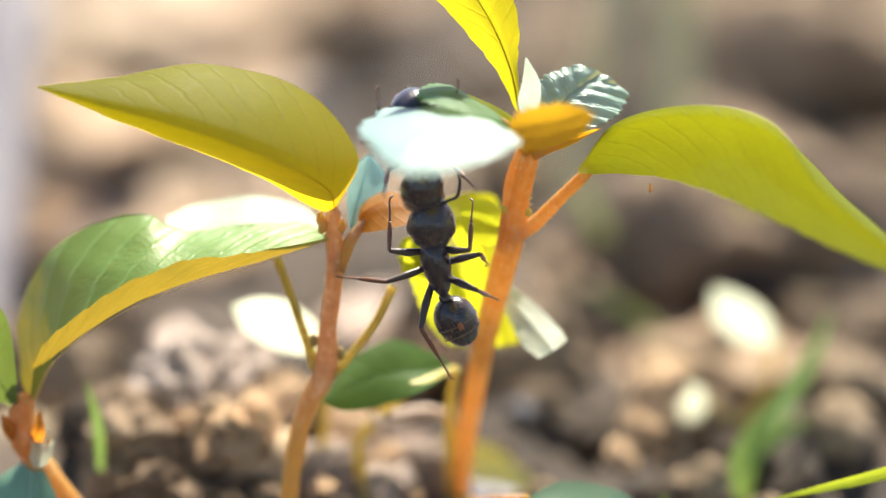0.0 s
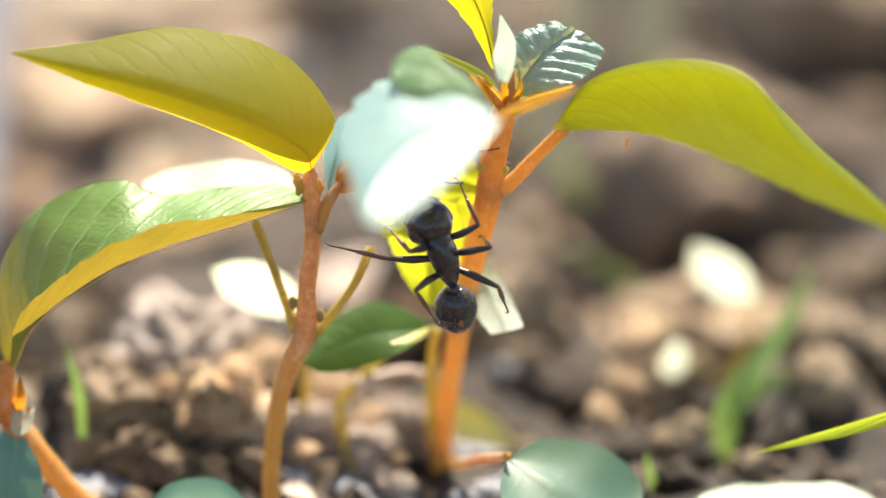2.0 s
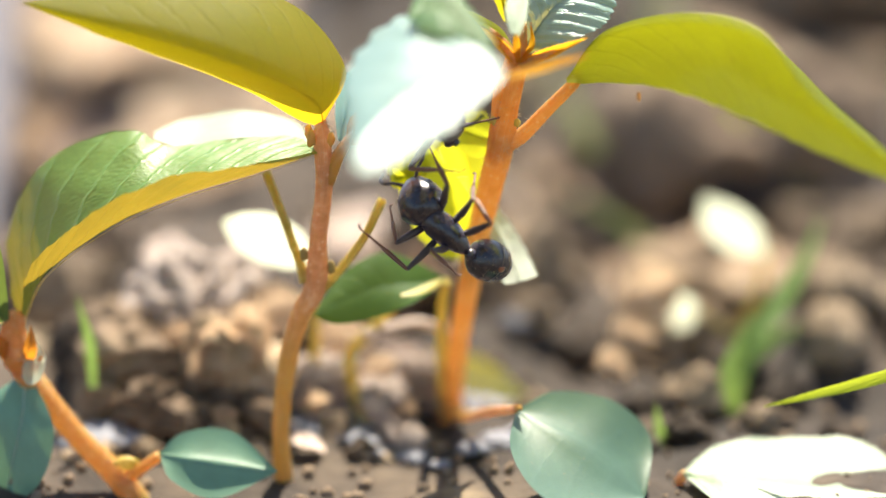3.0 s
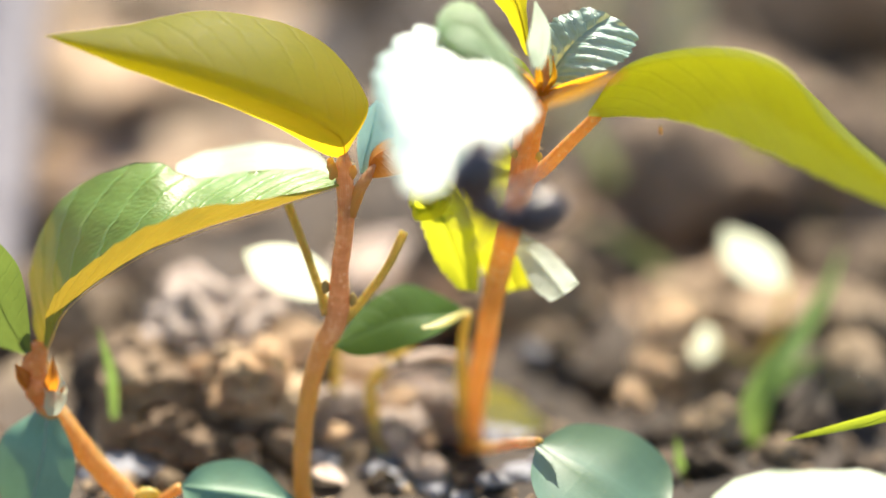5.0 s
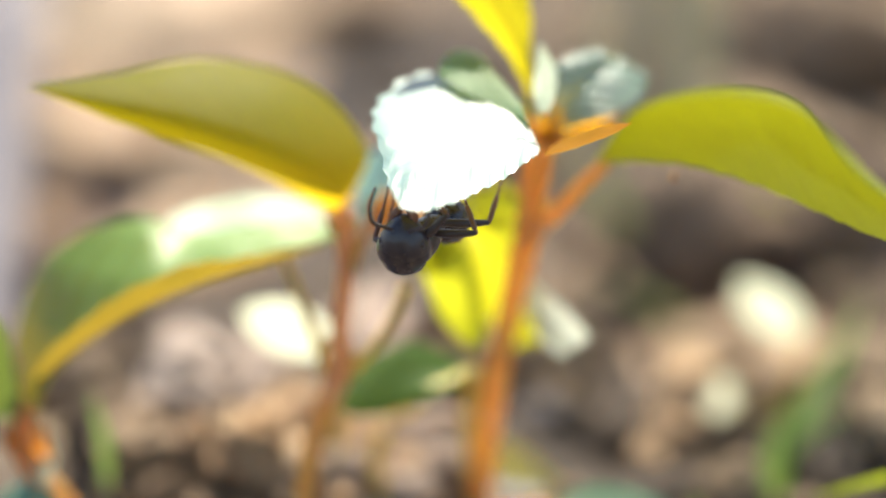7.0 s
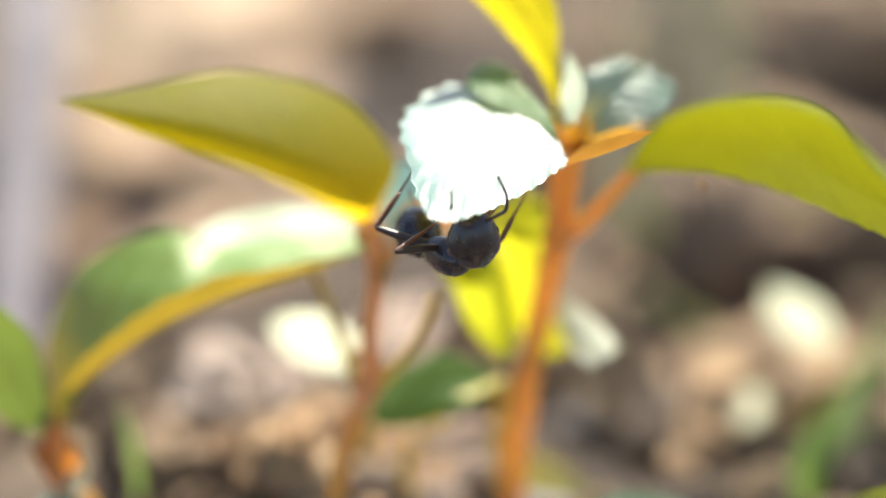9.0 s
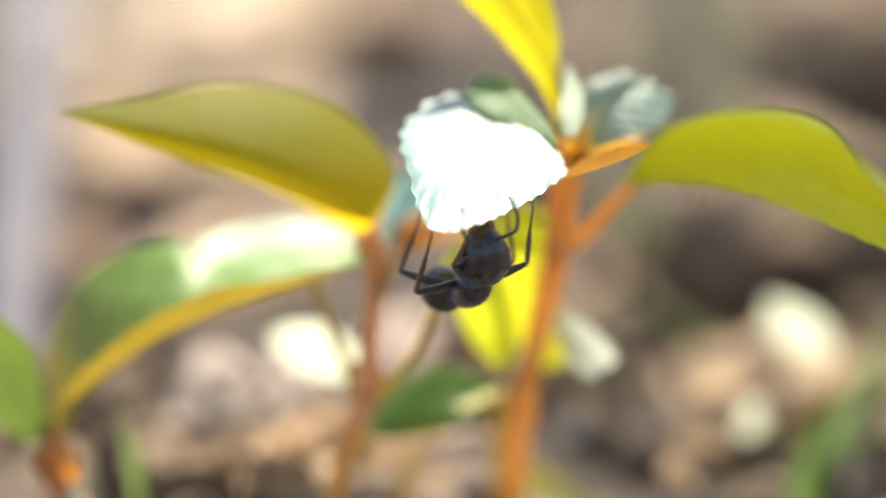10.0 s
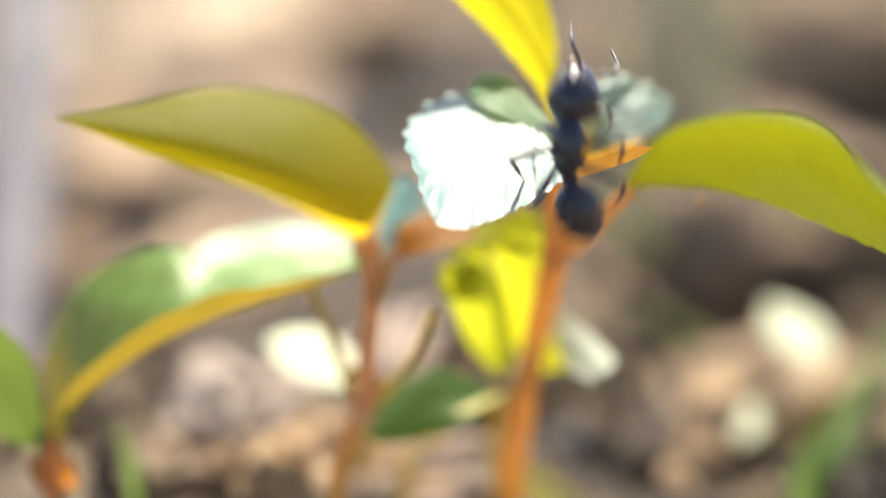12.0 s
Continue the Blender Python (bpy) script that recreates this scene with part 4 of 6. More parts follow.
upright_stalk([(10.0, 85.0, 5.0), (12.1, 85.0, 12.5), (15.8, 85.0, 28.2)], [1.7, 1.5, 1.3], STRAW, "dry_stalk", "pale dry upright stalk far behind", "stalk")
upright_stalk([(21.1, 90.0, 5.0), (21.5, 90.0, 14.9), (21.5, 90.0, 27.5)], [2.2, 2.0, 1.9], STRAW, "dry_stalk", "pale dry upright stalk far behind", "stalk")
upright_stalk([(20.2, 100.0, 2.0), (19.1, 100.0, 13.0), (18.5, 100.0, 26.1)], [1.2, 1.1, 1.0], TWIG, "dead_twig", "thin grey upright twig far behind", "twig")


# ---- litter on the soil ----
def on_ground(x, y, lift=0.0):
    return (x, y, ground_height(x, y) + lift)


def lump(r, seed, fine=4):
    """A crumbling lump of soil: a rounded body broken by ridges, pits and stuck-on grains."""
    bm = bmesh.new()
    bmesh.ops.create_icosphere(bm, subdivisions=fine, radius=1.0)
    o = Vector((seed, seed * 0.37, -seed))
    for v in bm.verts:
        d = v.co.copy()
        k = 1 + 0.55 * noise.noise(d * 1.1 + o) + 0.34 * (0.5 - abs(noise.noise(d * 2.4 + o))) + 0.22 * noise.noise(d * 5.0 + o) + 0.12 * noise.noise(d * 11 + o)
        if fine > 4:
            k += 0.16 * abs(noise.noise(d * 7 + o)) - 0.2 * max(0.0, noise.noise(d * 3.3 - o)) + 0.06 * noise.noise(d * 24 + o)
        cell = noise.voronoi(d * 2.2 + o)[0]
        k += 0.25 * min(0.6, cell[1] - cell[0])
        v.co = Vector((d.x * r * k, d.y * r * 0.9 * k, d.z * r * 0.8 * k + r * 0.3)) * MM
    return bm


def clod(x, y, r, seed, mat=None):
    if math.hypot(x - 2, y - 7) < 4.5:
        r *= 0.35
    b = on_ground(x, y)
    ob = part("soil_clod", lump(r, seed), mat or CLOD)
    ob.location = Vector(b) * MM
    return tagged(ob, "crumbly tan clod of dry soil, sunlight added in its colour" if mat == CLOD_TAN else "big crumbly brown clod of dry soil" if mat else "crumbly brown clod of dry soil", "clod", "soil clods")


def heap():
    """Crumbled heap of clods close behind the pinkish stem, crumbs painted pale as if sunlit on top of dark ones."""
    rnd = random.Random(21)
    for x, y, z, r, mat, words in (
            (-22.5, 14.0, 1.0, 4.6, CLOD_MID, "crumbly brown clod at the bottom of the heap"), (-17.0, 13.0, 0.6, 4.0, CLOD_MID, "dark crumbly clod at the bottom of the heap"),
            (-18.5, 19.0, 3.5, 5.0, CLOD_PINK, "greyish broad clod behind the heap"), (-15.3, 9.0, 3.9, 2.3, CLOD_PALE, "tan crumb on the heap, sunlight put into its colour"),
            (-13.0, 10.0, 2.6, 1.7, CLOD_PALE, "tan crumb on the heap, sunlight put into its colour"), (-18.2, 9.6, 3.2, 1.5, CLOD_MID, "brown crumb on the heap"),
            (-17.4, 10.4, 5.4, 1.3, CLOD_PALE, "tan crumb on the heap, sunlight put into its colour"), (-21.0, 8.0, 0.4, 2.2, CLOD_MID, "brown crumb at the foot of the heap"),
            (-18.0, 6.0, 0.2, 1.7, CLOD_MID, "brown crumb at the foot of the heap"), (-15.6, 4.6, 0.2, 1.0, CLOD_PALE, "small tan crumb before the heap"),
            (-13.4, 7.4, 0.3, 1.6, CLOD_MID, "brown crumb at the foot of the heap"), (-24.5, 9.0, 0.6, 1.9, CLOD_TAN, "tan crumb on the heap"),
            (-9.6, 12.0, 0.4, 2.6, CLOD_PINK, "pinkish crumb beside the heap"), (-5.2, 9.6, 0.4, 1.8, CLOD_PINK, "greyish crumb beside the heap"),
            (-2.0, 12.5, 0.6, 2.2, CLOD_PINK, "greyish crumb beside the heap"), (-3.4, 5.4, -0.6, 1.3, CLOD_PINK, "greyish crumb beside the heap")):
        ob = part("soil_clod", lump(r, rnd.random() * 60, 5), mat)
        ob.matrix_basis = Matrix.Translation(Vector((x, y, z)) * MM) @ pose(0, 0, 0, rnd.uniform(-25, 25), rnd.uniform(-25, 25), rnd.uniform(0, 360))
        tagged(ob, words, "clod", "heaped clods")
    # small pale clods added to brighten the dark foreground
    for i in range(26):
        x, y, r = rnd.uniform(-29, -1), rnd.uniform(1.5, 15), rnd.uniform(0.5, 1.3)
        if abs(x + 10.8) < 1.6 and y < 3 or abs(x) < 2 and y > 7:
            continue
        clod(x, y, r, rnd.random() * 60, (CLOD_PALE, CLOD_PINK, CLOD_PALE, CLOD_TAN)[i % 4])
    for x, y, r in ((-25.0, 5.0, 1.7), (-6.2, 10.0, 1.9), (-4.4, 12.0, 1.6), (-21.6, 5.2, 1.1), (-7.6, 7.0, 1.1), (-1.6, 8.6, 1.0), (-10.4, 8.4, 0.9), (-2.6, 4.0, 1.0), (1.6, 3.0, 0.9), (3.4, 5.0, 1.2), (-0.6, 1.8, 0.7), (-5.4, 4.4, 1.2), (5.4, 6.2, 1.0)):
        pebble(x, y, r, rnd.random() * 50)
    for x, y, z, size, turn, tilt in ((-15.5, 8.5, 5.6, 5.2, 20, 70), (-16.8, 7.5, 4.5, 3.6, -30, 60), (-14.2, 10.0, 6.6, 3.8, 60, 65), (-19.1, 10.0, 5.7, 3.0, 10, 50), (-12.7, 14.0, 6.5, 5.0, -15, 60), (-20.7, 16.0, 6.0, 6.0, 30, 60), (-15.6, 4.0, 2.0, 2.0, 10, 50), (-5.2, 11.0, 2.9, 3.6, -20, 55), (-7.7, 13.0, 4.7, 4.4, 15, 60), (-3.5, 9.0, 1.0, 2.6, 40, 50), (-9.5, 8.0, 1.4, 2.4, -10, 60), (13.6, 18.0, 3.2, 4.0, 20, 60), (15.5, 22.0, 5.4, 5.5, -20, 60), (12.2, 16.0, 1.6, 3.4, 50, 60), (2.9, 7.0, -1.1, 2.4, 15, 50)):
        ob = dry_leaf(0, 0, size, turn, tilt, rnd.random(), DRY_GLOW)
        ob.matrix_basis = Matrix.Translation(Vector((x, y, z)) * MM) @ pose(0, 0, 0, tilt, turn, 0)
        tagged(ob, "crumpled tan dry leaf standing among the clods, sunlit")
    for x, y, r in ((-3.0, 14.0, 2.3), (-7.4, 13.0, 1.9), (0.6, 16.0, 2.2), (-9.0, 17.0, 2.0), (-8.4, 10.4, 1.7), (-11.2, 9.2, 1.4), (-6.6, 8.2, 1.0)):
        pebble(x, y, r, rnd.random() * 50)
    ob = part("dry_stick", tube([(-6.1, 8.0, 6.5), (-4.3, 9.0, 6.6), (-2.3, 10.0, 6.7), (-0.3, 11.0, 5.9)], [0.3, 0.42, 0.4, 0.3], 24, 10, 0.3), DRY_PALE)
    tagged(ob, "pale bent dry stick lying on the clods", "stick")


def pebble(x, y, r, seed):
    b = on_ground(x, y)
    bm = lump(r * 0.95, seed)
    bm.transform(Matrix.Diagonal((1.15, 1.0, 0.5, 1)))
    ob = part("pebble", bm, STONE)
    ob.location = Vector(b) * MM
    return tagged(ob, "small pale grey pebble on soil", "pebble", "pebbles")


def dry_leaf(x, y, size, turn, tilt, seed, mat=None):
    rnd = random.Random(seed)
    c1, c2 = rnd.uniform(0.1, 0.35), rnd.uniform(-0.1, 0.3)
    L, w = size, size * rnd.uniform(0.28, 0.42)
    rib = [(-L / 2, 0, L * 0.12), (-L / 6, 0, 0), (L / 6, 0, L * c2 * 0.2), (L / 2, 0, L * c1)]
    ea = [(-L / 2, 0.05, L * 0.12), (-L / 5, w, w * c1 * 1.5), (L / 6, w * 0.9, w * c1 * 2), (L / 2, 0.05, L * c1)]
    eb = [(-L / 2, -0.05, L * 0.12), (-L / 5, -w, w * c2 * 1.5), (L / 6, -w * 0.9, w * c2 + 0.5), (L / 2, -0.05, L * c1)]
    ob = part("dry_leaf", blade(ea, rib, eb, nu=20, nv=4, uneven=0.8, ridges=6, ridge=0.2), mat or DRY_LEAF)
    ob.matrix_basis = Matrix.Translation(Vector(on_ground(x, y, 0.6)) * MM) @ pose(0, 0, 0, tilt, 0, turn)
    return tagged(ob, "pale pinkish dry leaf on the soil" if mat else "curled dry brown leaf on the soil", "dry leaf", "leaf litter")


def litter():
    rnd = random.Random(7)
    for x, y, r in ((-13, 26, 4.2), (-9, 23, 3.0), (-17, 30, 3.5), (-3, 20, 2.4), (21, 36, 5.0), (17, 32, 3.2), (25, 40, 4.5), (-27, 18, 2.6), (-34, 34, 5.0), (34, 52, 6), (6, 36, 4), (44, 46, 5), (-23, 12, 1.8), (11, 26, 2.4), (2, 56, 7), (-50, 66, 8), (-19, 16, 2.2), (-6, 14, 1.6), (14, 14, 1.6), (31, 30, 3.6), (37, 36, 4.6), (29, 21, 2.6), (36, 25, 3.0)):
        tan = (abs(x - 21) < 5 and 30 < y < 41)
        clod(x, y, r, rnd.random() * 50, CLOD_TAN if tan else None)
    for x, y, r in ((-1, 7, 1.5), (3, 6.5, 1.1), (-4, 8, 1.2), (-15, 5, 1.3), (-18, 7, 1.6), (-12, 6, 1.0), (6, 12, 1.6), (13, 5, 1.2), (17, 7, 1.5), (22, 9, 1.3), (10, 3, 0.8), (-21, 4, 1.0), (-6, 4, 0.9), (8, -2, 0.7), (12, -1, 0.9), (-10, 12, 1.8), (18, 14, 2.0), (25, 15, 1.8), (28, 8, 1.4)):
        clod(x, y, r, rnd.random() * 50)
    for i in range(60):
        y = rnd.uniform(8, 190)
        clod(rnd.uniform(-0.32, 0.32) * (150 + y), y, rnd.uniform(1.0, 3.2) * (0.7 + y / 80), rnd.random() * 50)
    for x, y, r in ((-24, 9, 1.5), (-21, 12, 1.8), (-26, 14, 1.4), (-5, 16, 2.2), (-2, 18, 1.7), (-8, 11, 1.2), (-13, 9, 1.1), (3, 14, 1.3), (9, 10, 1.0)):
        pebble(x, y, r, rnd.random() * 50)
    for i in range(36):
        y = rnd.uniform(24, 160)
        pebble(rnd.uniform(-0.3, 0.3) * (150 + y), y, rnd.uniform(0.6, 1.8) * (1 + y / 120), rnd.random() * 50)
    # leaves standing for sunlit patches of soil, placed to fit the camera's view
    for x, y, s, turn in ((-31, 210, 34, 20), (-22, 225, 40, 70), (-53, 206, 36, 150), (-39, 192, 30, 10), (-26, 182, 24, 100), (-45, 118, 18, 40), (-37, 99, 14, 110), (-21, 37, 7, 20), (-17, 22, 6, 80), (-8, 53, 9, 10), (19, 51, 7, 30), (-52, 149, 22, 80), (-47, 104, 16, 20), (-37, 112, 16, 60), (-37, 132, 18, 130), (-20, 195, 26, 30)):
        dry_leaf(x, y, s, turn, -6, rnd.random())
    # pale leaves, several added only to brighten ground that came out dark
    for x, y, s, turn in ((-7, 16, 4.5, 20), (-10, 4, 3, 120), (-46, 112, 20, 30), (-38, 88, 15, 80), (-47, 83, 13, 10), (-8, 28, 6, 160), (-6, 54, 13, 10), (-4, 25, 6, 5), (-15, 26, 6, 150), (-10, 21, 6, 170)):
        dry_leaf(x, y, s, turn, 14, rnd.random(), DRY_PALE)
    for x, y, r in ((-10, 14, 2.2), (-4, 14, 2.3), (-6, 7, 1.7), (-25, 5, 2.2), (2, 21, 2), (-14, 9, 1.4)):
        pebble(x, y, r, rnd.random() * 50)
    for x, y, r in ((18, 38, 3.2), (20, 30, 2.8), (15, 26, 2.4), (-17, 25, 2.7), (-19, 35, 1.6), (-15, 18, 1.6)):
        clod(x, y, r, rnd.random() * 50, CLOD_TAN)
    # tan clods added to brighten the far ground as if sunlit
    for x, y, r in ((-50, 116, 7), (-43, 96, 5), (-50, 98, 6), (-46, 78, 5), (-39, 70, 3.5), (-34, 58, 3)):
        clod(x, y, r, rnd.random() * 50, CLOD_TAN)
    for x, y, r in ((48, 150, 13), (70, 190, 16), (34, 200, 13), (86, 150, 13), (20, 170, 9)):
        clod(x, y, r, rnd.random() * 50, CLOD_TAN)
    clod(*(25, 64), 11.0, 4.2, CLOD_MID)
    clod(*(17, 82), 5.0, 14.2, CLOD_MID)
    for x, y, s, turn, tilt in ((-12, 28, 9, 20, -20), (-2, 20, 8, 5, -15), (-3, 36, 11, -15, -20), (-7, 44, 12, 20, -25), (23, 38, 10, 60, -20), (17, 44, 9, 140, -20), (-30, 48, 14, 30, -15), (-26, 80, 20, 10, -10), (-12, 110, 34, -20, -8), (-30, 120, 30, 40, -8), (30, 72, 16, 70, -15), (-22, 18, 6, 80, -15), (-42, 70, 18, 100, -12)):
        dry_leaf(x, y, s, turn, tilt, rnd.random())
    for i in range(60):
        y = rnd.uniform(14, 240)
        x, size, turn, tilt = rnd.uniform(-0.32, 0.32) * (150 + y), rnd.uniform(4, 9) * (1 + y / 110), rnd.uniform(0, 360), rnd.uniform(-30, 45)
        if x > 22 and y < 60:
            y += 90
        dry_leaf(x, y, size, turn, tilt, rnd.random())


litter()
heap()


def crumbs():
    """Loose soil crumbs in front and around the stems."""
    rnd = random.Random(3)
    bm = bmesh.new()
    for i in range(1500):
        y = rnd.uniform(-25, 70)
        x = rnd.uniform(-45, 45)
        r = rnd.uniform(0.15, 0.7)
        if x > 10 and y < 6:
            r *= 0.45
        m = Matrix.Translation(Vector(on_ground(x, y, r * 0.3)) * MM) @ Euler((rnd.random() * 6, rnd.random() * 6, 0)).to_matrix().to_4x4() @ Matrix.Diagonal((r * MM, r * MM * rnd.uniform(0.6, 1), r * MM * rnd.uniform(0.5, 1), 1))
        bmesh.ops.create_icosphere(bm, subdivisions=1, radius=1.0, matrix=m)
    return tagged(part("soil_crumbs", bm, CLOD_MID), "loose dry soil crumbs", "soil", kind="stuff")


crumbs()


# ---- the ant ----
HEAD_JOINT, TAIL_JOINT = Vector((0, 1.75, 0.1)), Vector((0, -2.1, 0.0))
HIPS = [(-0.45, 1.15, -0.45), (0.45, 1.15, -0.45), (-0.5, 0.1, -0.5), (0.5, 0.1, -0.5), (-0.5, -0.9, -0.45), (0.5, -0.9, -0.45)]
THIGH, SHIN = [2.6, 2.6, 3.1, 3.1, 3.3, 3.3], [3.7, 3.7, 4.6, 4.6, 4.8, 4.8]


def join(dst, src):
    me = bpy.data.meshes.new("tmp")
    src.to_mesh(me)
    src.free()
    dst.from_mesh(me)
    bpy.data.meshes.remove(me)
    return dst


def build_ant(label):
    a = thing("ant", (0, 0, 0), label, "ant", "ants")
    chest = lambda p, u: Vector((p.x * (0.82 + 0.22 * u.y), p.y, p.z * (0.9 + 0.16 * u.y) - 0.12 * abs(u.x)))
    bm = blob(1.18, 2.0, 1.2, (0, 0, 0), 0.06, 3.0, 3, chest)
    part("thorax", bm, ANT_BLACK, a)
    part("waist", join(blob(0.42, 0.36, 0.62, (0, -2.05, 0.1), 0.05, 1.0, 2), tube([(0, -1.7, -0.1), (0, -2.1, -0.15), (0, -2.5, -0.1)], 0.25, 8, 8)), ANT_BLACK, a)
    # head about its neck joint, snout forward
    skull = lambda p, u: Vector((p.x * (1.02 - 0.34 * u.y - (0.16 if u.y < -0.5 else 0) * abs(u.x)), p.y - 0.16 * (1 - abs(u.x)) * (1 if u.y < -0.6 else 0), p.z * (1.0 - 0.18 * u.y)))
    hd = part("head", blob(1.5, 1.82, 1.36, (0, 1.5, 0.05), 0.03, 5.0, 4, skull), ANT_BLACK, a)
    for sx in (-1, 1):
        part("eye", blob(0.22, 0.3, 0.26, (sx * 1.15, 1.75, 0.55), 0, 0, 2), ANT_EYE, hd)
        part("mandible", tube([(sx * 0.45, 2.7, -0.1), (sx * 0.5, 3.1, -0.2), (sx * 0.3, 3.4, -0.25), (sx * 0.03, 3.5, -0.28)], [0.34, 0.32, 0.24, 0.08], 12, 8), ANT_SHIN, hd)
        part("antenna", tube([(sx * 0.4, 2.6, 0.7), (sx * 1.0, 3.0, 1.1), (sx * 1.5, 3.3, 1.2), (sx * 1.7, 4.1, 0.9), (sx * 1.5, 5.0, 0.3)], [0.12, 0.1, 0.12, 0.1, 0.08], 26, 8), ANT_LEG, hd)
    # gaster about its waist joint, pointing backwards
    bulb = lambda p, u: Vector((p.x * (1.0 + 0.1 * u.y), p.y, p.z * (1.0 + 0.08 * u.y)))
    gs = part("gaster", blob(1.38, 1.78, 1.36, (0, -1.75, 0), 0.02, 7.0, 4, bulb), ANT_BLACK, a)
    for y in (-1.0, -1.75, -2.45):
        r = 1.39 * math.sqrt(max(0.05, 1 - ((y + 1.75) / 1.75) ** 2))
        ring = bmesh.new()
        bmesh.ops.create_cone(ring, cap_ends=False, segments=36, radius1=r * 1.03, radius2=r * 1.01, depth=0.14)
        ring.transform(Matrix.Translation((0, y * MM, 0)) @ pose(0, 0, 0, 90) @ Matrix.Diagonal((MM, 0.97 * MM, MM, 1)))
        part("band", ring, ANT_BAND, gs, "pale fine-haired band")
    part("spot", blob(0.2, 0.28, 0.08, (0.12, -1.8, 1.35), 0.4, 2.0, 2), ANT_SPOT, gs, "rusty spot")
    rnd = random.Random(11)
    for owner, r3, c3, count in ((gs, (1.38, 1.78, 1.36), (0, -1.75, 0), 200), (hd, (1.45, 1.8, 1.33), (0, 1.5, 0.05), 45)):
        bm = bmesh.new()
        for _ in range(count):
            d = Vector((rnd.gauss(0, 1), rnd.gauss(0, 1), rnd.gauss(0, 1))).normalized()
            root = Vector(c3) + Vector((d.x * r3[0], d.y * r3[1], d.z * r3[2])) * 0.98
            tip = root + (d + Vector((0, -0.7, 0))).normalized() * rnd.uniform(0.2, 0.42)
            w = d.orthogonal().normalized() * 0.014
            u = d.cross(w)
            a0, b0, c0, e0 = (bm.verts.new(q * MM) for q in (root + w, root - w, root + u, tip))
            for f in ((a0, b0, e0), (b0, c0, e0), (c0, a0, e0)):
                bm.faces.new(f)
        tagged(part("hairs", bm, HAIR, owner, "fine pale hairs"), kind="stuff")
    legs = []
    for i in range(6):
        L, S = THIGH[i], SHIN[i]
        th = part("thigh", tube([(0, -0.15, 0), (0, L * 0.12, 0), (0, L * 0.5, 0.08), (0, L * 0.92, 0), (0, L, 0)], [0.24, 0.22, 0.27, 0.17, 0.12], 16, 8), ANT_LEG, a)
        sh = part("shin", join(tube([(0, 0, 0), (0, S * 0.1, 0), (0, S * 0.35, 0), (0, S * 0.52, 0)], [0.12, 0.15, 0.17, 0.11], 12, 8),
                                tube([(0, S * 0.52, 0), (0, S * 0.7, 0.02), (0, S * 0.9, 0.06), (0, S * 0.96, -0.05), (0, S, -0.2)], [0.09, 0.07, 0.06, 0.08, 0.04], 14, 6)), ANT_SHIN, th, "reddish-brown shin and foot")
        legs.append((th, sh))
    return a, hd, gs, legs


VISITOR = build_ant("large black ant with a rusty spot clinging before orange stem")
CLIMBER = build_ant("large glossy black ant hanging under the sunlit leaf")
cam.data.dof.use_dof = True
FOCUS = new("focus_point")
FOCUS.empty_display_size = 0.001
cam.data.dof.focus_object = FOCUS
cam.data.dof.aperture_fstop = 9.0
cam.data.dof.aperture_blades = 0

# time; head, thorax, gaster places (mm); direction of the back; way the bent head points
VISITOR_ROWS = [
    (0.00, (-1.9, -3.0, 23.9), (-1.5, -3.0, 20.9), (-0.1, -3.0, 17.2), (0, -1, 0.3), None),
    (0.50, (0.1, -3.0, 24.0), (0.2, -3.0, 20.7), (0.9, -3.0, 16.6), (0, -1, 0.3), None),
    (1.00, (0.3, -3.0, 21.6), (0.2, -3.0, 19.2), (0.8, -3.0, 15.7), (0, -1, 0.3), None),
    (1.50, (0.2, -3.0, 21.1), (0.2, -3.5, 19.0), (0.8, -3.0, 15.4), (0, -1, 0.3), None),
    (2.00, (-0.4, -3.0, 20.9), (0.4, -3.5, 18.9), (1.1, -3.0, 15.6), (0, -1, 0.3), None),
    (2.50, (-1.0, -3.0, 20.1), (0.0, -3.5, 17.8), (1.0, -3.5, 15.3), (0, -1, 0.3), None),
    (2.70, (-0.9, -3.0, 19.6), (-0.0, -3.5, 17.3), (1.5, -3.0, 14.6), (0, -1, 0.3), None),
    (3.50, (-2.3, -4.0, 18.6), (-0.6, -5.0, 18.8), (1.8, -5.5, 19.2), (0, -0.9, -0.1), None),
    (4.30, (-2.8, -6.0, 19.7), (-0.6, -7.0, 21.2), (1.8, -8.0, 22.6), (0, -0.8, -0.4), None),
    (4.50, (-2.7, -7.0, 19.8), (-0.6, -8.0, 21.4), (1.8, -9.0, 22.9), (0, -0.8, -0.4), None),
    (4.60, (-3.3, -9.0, 15.5), (-1.1, -10.0, 17.3), (1.7, -10.0, 19.1), (0, -0.8, -0.4), None),
    (4.80, (-9.5, -17.0, 1.6), (-7.0, -17.0, 3.5), (-4.0, -16.0, 5.5), (-0.3, -0.6, 0.6), None),
    (4.95, (-13.2, -21.0, 1.3), (-10.0, -21.0, 1.2), (-6.2, -21.0, 1.3), (0, -0.2, 1), None),
    (12.00, (-13.2, -21.0, 1.3), (-10.0, -21.0, 1.2), (-6.2, -21.0, 1.3), (0, -0.2, 1), None),
]
